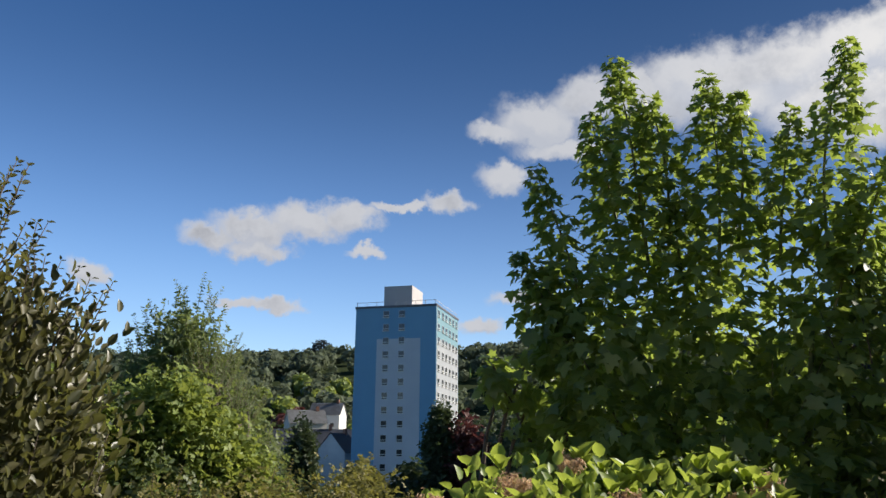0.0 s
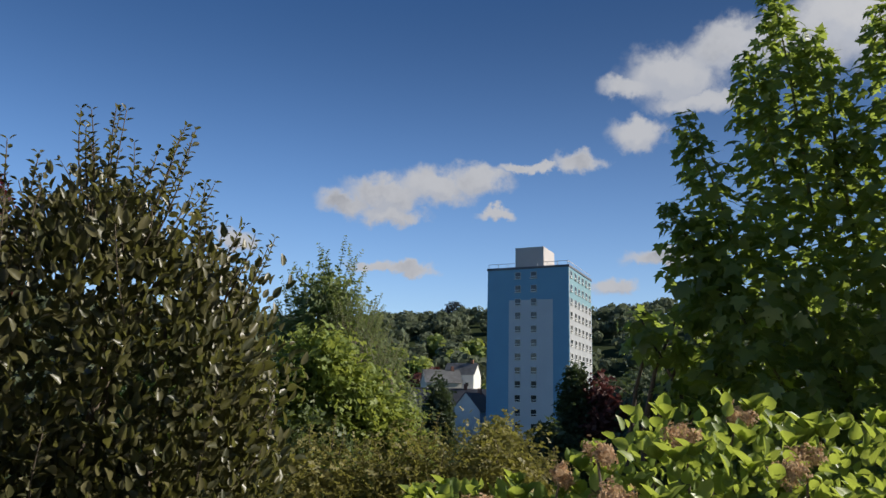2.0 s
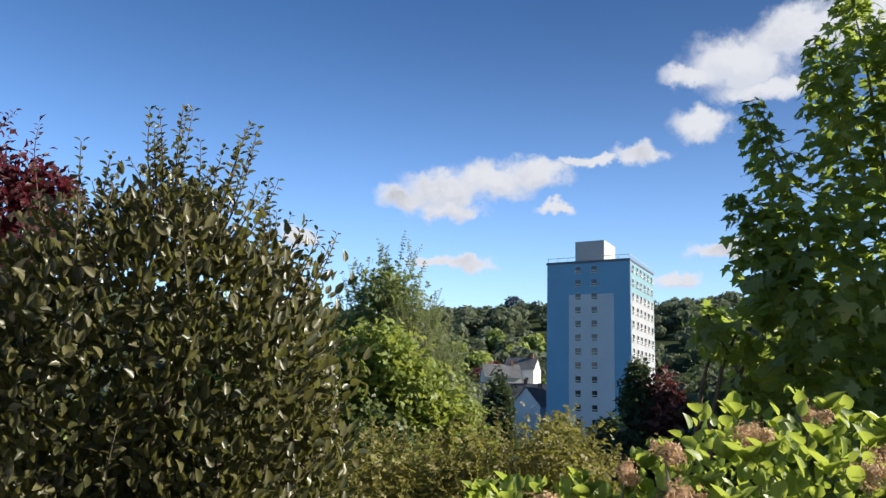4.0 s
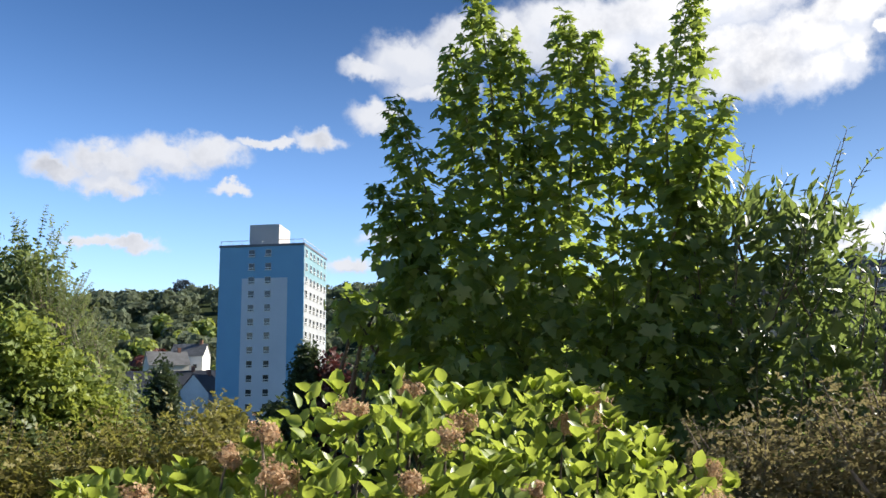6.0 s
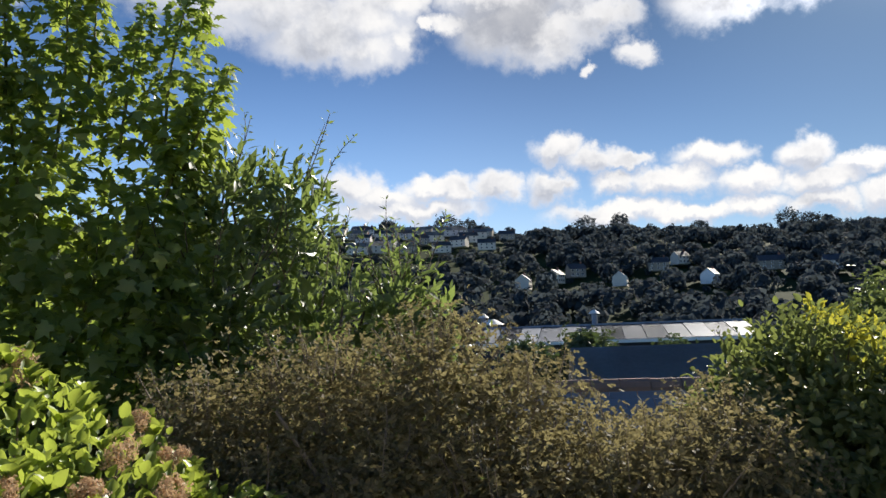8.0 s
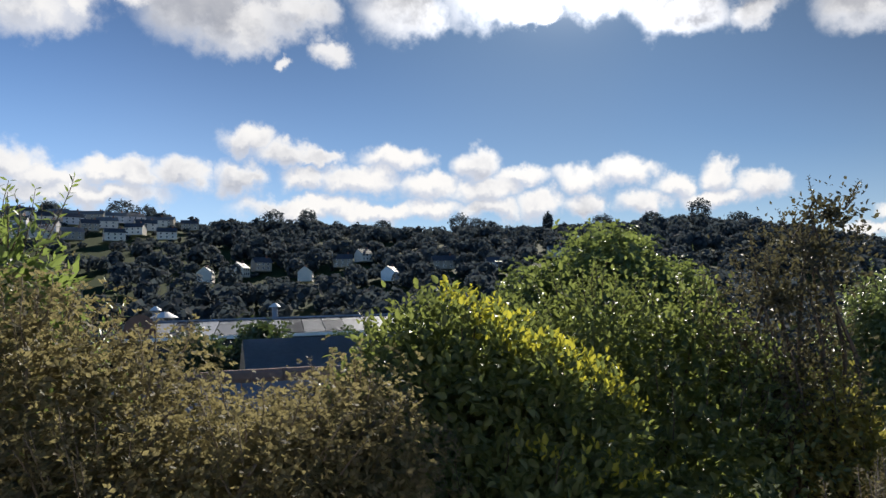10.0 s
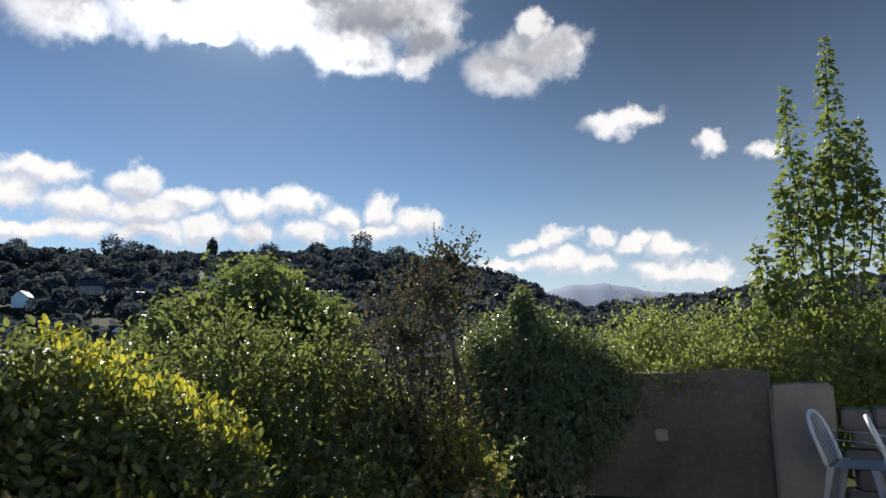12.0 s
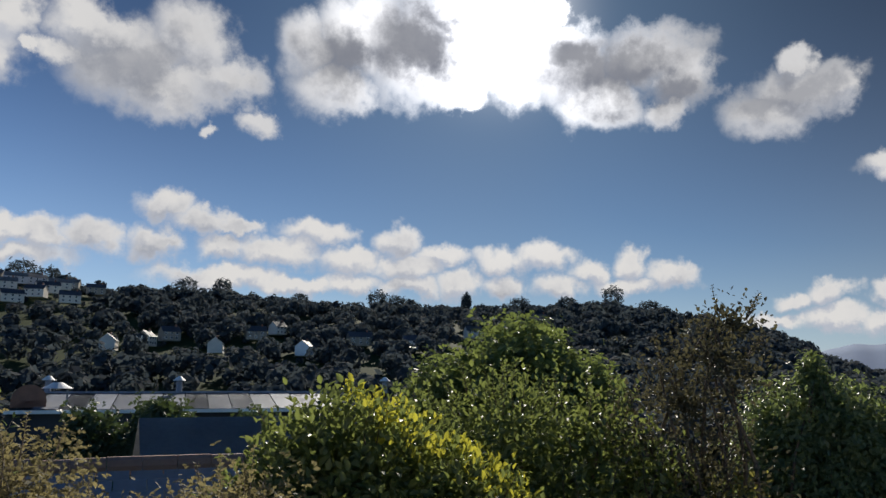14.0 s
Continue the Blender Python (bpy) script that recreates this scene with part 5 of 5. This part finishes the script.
# laurel mass right of the maple
bush("laurel_shrub", "tall glossy laurel shrub with narrow leaves", "shrub", (3.6, 4.9, GARDEN),
     [(3.2, 5.1, 2.9, 0.42, 0.42, 0.5), (3.65, 4.85, 2.75, 0.36, 0.36, 0.55), (3.1, 5.0, 1.9, 0.7, 0.5, 0.8), (3.8, 4.75, 1.8, 0.6, 0.5, 0.75), (4.3, 4.35, 1.95, 0.4, 0.4, 0.55), (4.2, 4.4, 1.3, 0.6, 0.5, 0.7), (3.3, 4.9, 1.1, 0.9, 0.6, 0.7), (4.6, 4.2, 1.2, 0.4, 0.4, 0.55)],
     "laurel", LANCE, 5200, 0.10, shoots=80, shoot_len=0.48, up=0.5, ragged=0.28, depth=0.32, fill=0.4)
# brown-flecked hedge in front
bush("brown_hedge", "sprawling brown-green hedge with fine small leaves", "hedge", (3.2, 2.9, GARDEN),
     [(2.35, 3.7, 1.15, 0.5, 0.45, 0.6), (2.85, 3.4, 1.25, 0.55, 0.5, 0.62), (3.3, 2.95, 1.38, 0.5, 0.5, 0.62), (3.65, 2.6, 1.15, 0.45, 0.45, 0.6), (4.0, 2.2, 0.85, 0.4, 0.4, 0.5), (2.8, 2.9, 0.9, 0.6, 0.55, 0.55),
      (3.25, 2.4, 0.85, 0.6, 0.55, 0.55), (3.6, 1.95, 0.95, 0.5, 0.5, 0.55), (4.15, 1.75, 1.0, 0.45, 0.45, 0.55), (4.4, 2.1, 0.95, 0.4, 0.4, 0.5), (2.3, 3.1, 0.85, 0.5, 0.5, 0.5), (2.7, 2.4, 0.55, 0.6, 0.5, 0.5), (3.1, 1.9, 0.5, 0.6, 0.5, 0.5)],
     "brown", SPRIG, 22000, 0.031, shoots=130, shoot_len=0.16, ragged=0.24, stem="twig", stems=30)
# yellow-tipped evergreen
YL = [(5.4, 1.85, 1.16, 0.72, 0.68, 0.76), (5.7, 1.35, 0.88, 0.7, 0.68, 0.72), (5.3, 2.2, 0.9, 0.55, 0.5, 0.7), (5.5, 1.6, 0.6, 1.0, 1.0, 0.6)]
shrub = eastern(bush("golden_shrub", "rounded evergreen shrub with golden-yellow tips", "shrub", (5.45, 1.8, GARDEN), YL, "glossy", OVATE, 10000, 0.064, shoots=16, shoot_len=0.16, ragged=0.17, up=0.25))
yp, yo = on_lobes(shift(YL, (5.45, 1.8, GARDEN)), 3000, 0.02, 0.1, 0.95)
pick = 0.8 * yo[:, 2] - 0.55 * yo[:, 1] + 0.15 * yo[:, 0] > 0.82
yp, yo = yp[pick][:290], yo[pick][:290]
big_leaf_parts(shrub, OVATE, yp + yo * 0.03, leaf_turns(yo, 0.8, 0, 0.6), 0.062 * rng.uniform(0.7, 1.2, len(yp)), L["yellow"], range(len(yp)), "golden_leaf")
# tips too small to count, thick on the side towards the sun
yp, yo = on_lobes(shift(YL, (5.45, 1.8, GARDEN)), 4200, 0.04, 0.12, 0.95)
pick = 0.8 * yo[:, 2] - 0.55 * yo[:, 1] + 0.2 * yo[:, 0] > 0.8
yp, yo = yp[pick], yo[pick]
tips = under("golden_tip", leaves_mesh("golden_tip", OVATE, yp + yo * 0.02, leaf_turns(yo, 0.8, 0, 0.6), 0.045 * rng.uniform(0.7, 1.3, len(yp)), L["yellow"]), shrub, "small golden-yellow tip leaves")
tagged(tips, "small golden-yellow tip leaves", kind="stuff")
# mass of glossy shrubs behind
eastern(bush("glossy_shrub", "glossy dark green spreading shrub", "shrub", (7.3, 1.2, GARDEN),
     [(7.0, 2.1, 1.1, 0.7, 0.7, 0.75), (7.3, 1.4, 1.25, 0.7, 0.7, 0.8), (7.45, 0.75, 1.2, 0.65, 0.6, 0.75), (7.5, 0.2, 0.9, 0.55, 0.5, 0.65), (7.2, 1.0, 0.7, 0.9, 1.2, 0.6)],
     "glossy", OVATE, 7000, 0.06, shoots=80, shoot_len=0.28, ragged=0.3))
eastern(bush("leafy_tree", "spreading green tree beyond the shrubs", "tree", (13.5, 3.0, GARDEN - 0.3),
     [(13.5, 3.0, 2.1, 1.1, 1.0, 1.0), (13.2, 4.1, 1.6, 0.9, 0.9, 0.9), (13.8, 2.1, 1.6, 0.9, 0.8, 0.9)], "mid", SPRIG, 3600, 0.12, shoots=20, shoot_len=0.3, ragged=0.25))
eastern(bush("thin_tree", "thin dark tree with sparse leaves and bare stem", "tree", (7.5, -0.15, GARDEN),
     [(7.55, -0.32, 2.2, 0.36, 0.38, 0.3), (7.55, -0.05, 1.85, 0.42, 0.5, 0.42), (7.5, 0.2, 1.5, 0.4, 0.42, 0.4), (7.55, -0.45, 2.48, 0.26, 0.26, 0.2), (7.5, -0.1, 1.2, 0.5, 0.55, 0.5)], "dusky", OVATE, 4600, 0.042, shoots=40, shoot_len=0.2, ragged=0.5, fill=0.25, depth=0.5, stems=12, heart=False))
eastern(bush("berry_shrub", "small reddish-green shrub under the thin tree", "shrub", (7.2, -0.45, GARDEN), [(7.3, -0.4, 0.75, 0.25, 0.3, 0.55), (7.3, -0.6, 0.55, 0.28, 0.28, 0.45)], "gold", OVATE, 1500, 0.045, ragged=0.25, shoots=10, shoot_len=0.2))
eastern(bush("ivy_mound", "dense ivy tumbling over the garden wall", "ivy", (9.35, -1.2, GARDEN),
     [(9.5, -0.9, 1.35, 0.5, 0.55, 0.66), (9.5, -1.4, 1.36, 0.5, 0.62, 0.66), (9.4, -1.9, 1.15, 0.42, 0.52, 0.55), (9.2, -1.1, 0.75, 0.45, 0.75, 0.65), (9.55, -1.15, 2.05, 0.14, 0.14, 0.28)],
     "ivy", OVAL, 12000, 0.058, ragged=0.22, shoots=24, shoot_len=0.22, droop=0.5, up=0.0))
eastern(bush("wall_top_hedge", "light green bramble hedge along the wall top", "hedge", (10.2, -3.6, GARDEN),
     [(10.2, -2.6, 1.3, 0.7, 0.6, 0.8), (10.0, -3.3, 1.25, 0.7, 0.6, 0.75), (9.8, -4.0, 1.2, 0.7, 0.6, 0.75), (9.7, -4.8, 1.25, 0.7, 0.6, 0.75), (9.7, -5.6, 1.3, 0.7, 0.7, 0.8), (9.15, -3.6, 1.35, 0.3, 1.6, 0.3)], "bramble", OVAL, 15000, 0.045, ragged=0.26, shoots=60, shoot_len=0.22))
eastern(spired_tree("sycamore", "tall young sycamore with upright leafy spires", (9.9, -4.65, GARDEN),
            [(9.75, -4.60, 2.2, 0.6, 0.5, 0.8), (9.75, -4.50, 3.0, 0.42, 0.4, 0.6), (9.8, -4.75, 1.5, 0.8, 0.6, 0.6), (9.75, -4.10, 2.3, 0.4, 0.4, 0.5), (9.7, -3.75, 1.95, 0.35, 0.35, 0.35), (9.7, -4.75, 3.5, 0.36, 0.36, 0.5)],
            [((9.6, -4.70, 4.95), 2.0, 0.24), ((9.7, -4.25, 4.5), 1.5, 0.2), ((9.6, -4.95, 4.0), 1.2, 0.24), ((9.7, -4.10, 3.4), 0.9, 0.26), ((9.75, -3.80, 2.7), 0.7, 0.2), ((9.6, -5.05, 3.4), 1.0, 0.3)],
            1900, 0.082, 0, 1.0, "sycamore"))
eastern(bush("birch_tree", "small-leaved tree beside the sycamore", "tree", (9.6, -6.1, GARDEN),
     [(9.5, -6.0, 2.6, 0.8, 0.75, 1.2), (9.4, -6.0, 3.6, 0.5, 0.5, 0.8), (9.4, -6.1, 1.4, 1.0, 0.9, 0.9)], "mid", SPRIG, 3600, 0.07, ragged=0.3, depth=0.3, shoots=30, shoot_len=0.4, stems=12))


def sprout(place, label, n, leaf, size, height):
    ob = empty("seedling", place, label, "plant")
    lines = [(bent((0, 0, 0), (rng.normal() * 0.08, rng.normal() * 0.08, height * rng.uniform(0.6, 1)), 5, 0.1), 0.006, 0.003) for k in range(n)]
    under("stem", tubes_mesh("stem", lines, M["green_stem"]), ob)
    a, b, c = along(lines, size * 0.5, 0.02, size, OVATE, "", None, 0.35, 0.35)
    under("leaves", leaves_mesh("leaves", OVATE, a, b, c, L[leaf]), ob)
    return ob


eastern(sprout((7.05, -0.85, GARDEN), "pale leafy seedling before the ivy", 3, "laurel", 0.11, 0.95))
eastern(sprout((4.9, -0.95, GARDEN), "yellow-green leafy plant among dry stalks", 4, "yellow", 0.08, 0.62))


def dry_stalks(place, n, spread, label):
    """A clump of dead flower spikes."""
    ob = empty("dry_flower_stalks", place, label, "plant", "dead flower clumps")
    lines = []
    for k in range(n):
        f = np.array([rng.normal() * spread, rng.normal() * spread * 0.7, 0])
        lines.append((bent(f, f * 1.5 + np.array([rng.normal() * 0.05, rng.normal() * 0.05, rng.uniform(0.72, 0.98)]), 5, 0.03), 0.004, 0.002))
    tagged(under("stalk", tubes_mesh("stalk", lines, M["twig"], 4), ob), "thin dry stalks", kind="stuff")
    a, b, c = along(lines, 0.012, 0.016, 0.024, BLADE, "", None, 0.6, 0.6, 0.6, 0.8)
    tagged(under("seed_head", leaves_mesh("seed_head", BLADE, a, b, c, M["stalk"]), ob), "brown seed heads", kind="stuff")
    a, b, c = along(lines, 0.06, 0.02, 0.10, LANCE, "", None, 0.9, 0.0, 0.5, 0.4)
    keep = a[:, 2] < 0.6
    under("blades", leaves_mesh("blades", LANCE, a[keep], b[keep], c[keep], L["ash"]), ob)
    return ob


eastern(dry_stalks((5.05, -0.66, GARDEN), 34, 0.09, "clump of dead brown flower spikes"))
eastern(dry_stalks((5.0, -1.14, GARDEN), 22, 0.07, "clump of dead brown flower spikes"))

# single trees that stand up from the skyline
for az, h, w, leaf in ((55.9, 13, 6.5, "ash"), (58.4, 14, 5.0, "dark"), (45.4, 13, 7.0, "dark"), (47.0, 11, 6.0, "dark"), (69.8, 14, 6.0, "dark"), (71.2, 11, 5.5, "dark"), (76.5, 14, 2.6, "dark"),
                       (80.5, 10, 6.0, "ash"), (87.4, 15, 6.0, "ash"), (84.0, 10, 5.0, "dark"), (64.0, 10, 5.0, "dark"), (90.0, 10, 6.5, "dark"), (-3.0, 11, 5.0, "ash"), (-7.0, 10, 5.0, "dark"), (41.0, 10, 5.0, "dark")):
    x, y, h, w = *polar(az, 606), h * 1.3, w * 1.25
    z = float(land(np.array(x), np.array(y))) + 3.8
    # Skyline trees take the bluish leaf colour with haze in it.
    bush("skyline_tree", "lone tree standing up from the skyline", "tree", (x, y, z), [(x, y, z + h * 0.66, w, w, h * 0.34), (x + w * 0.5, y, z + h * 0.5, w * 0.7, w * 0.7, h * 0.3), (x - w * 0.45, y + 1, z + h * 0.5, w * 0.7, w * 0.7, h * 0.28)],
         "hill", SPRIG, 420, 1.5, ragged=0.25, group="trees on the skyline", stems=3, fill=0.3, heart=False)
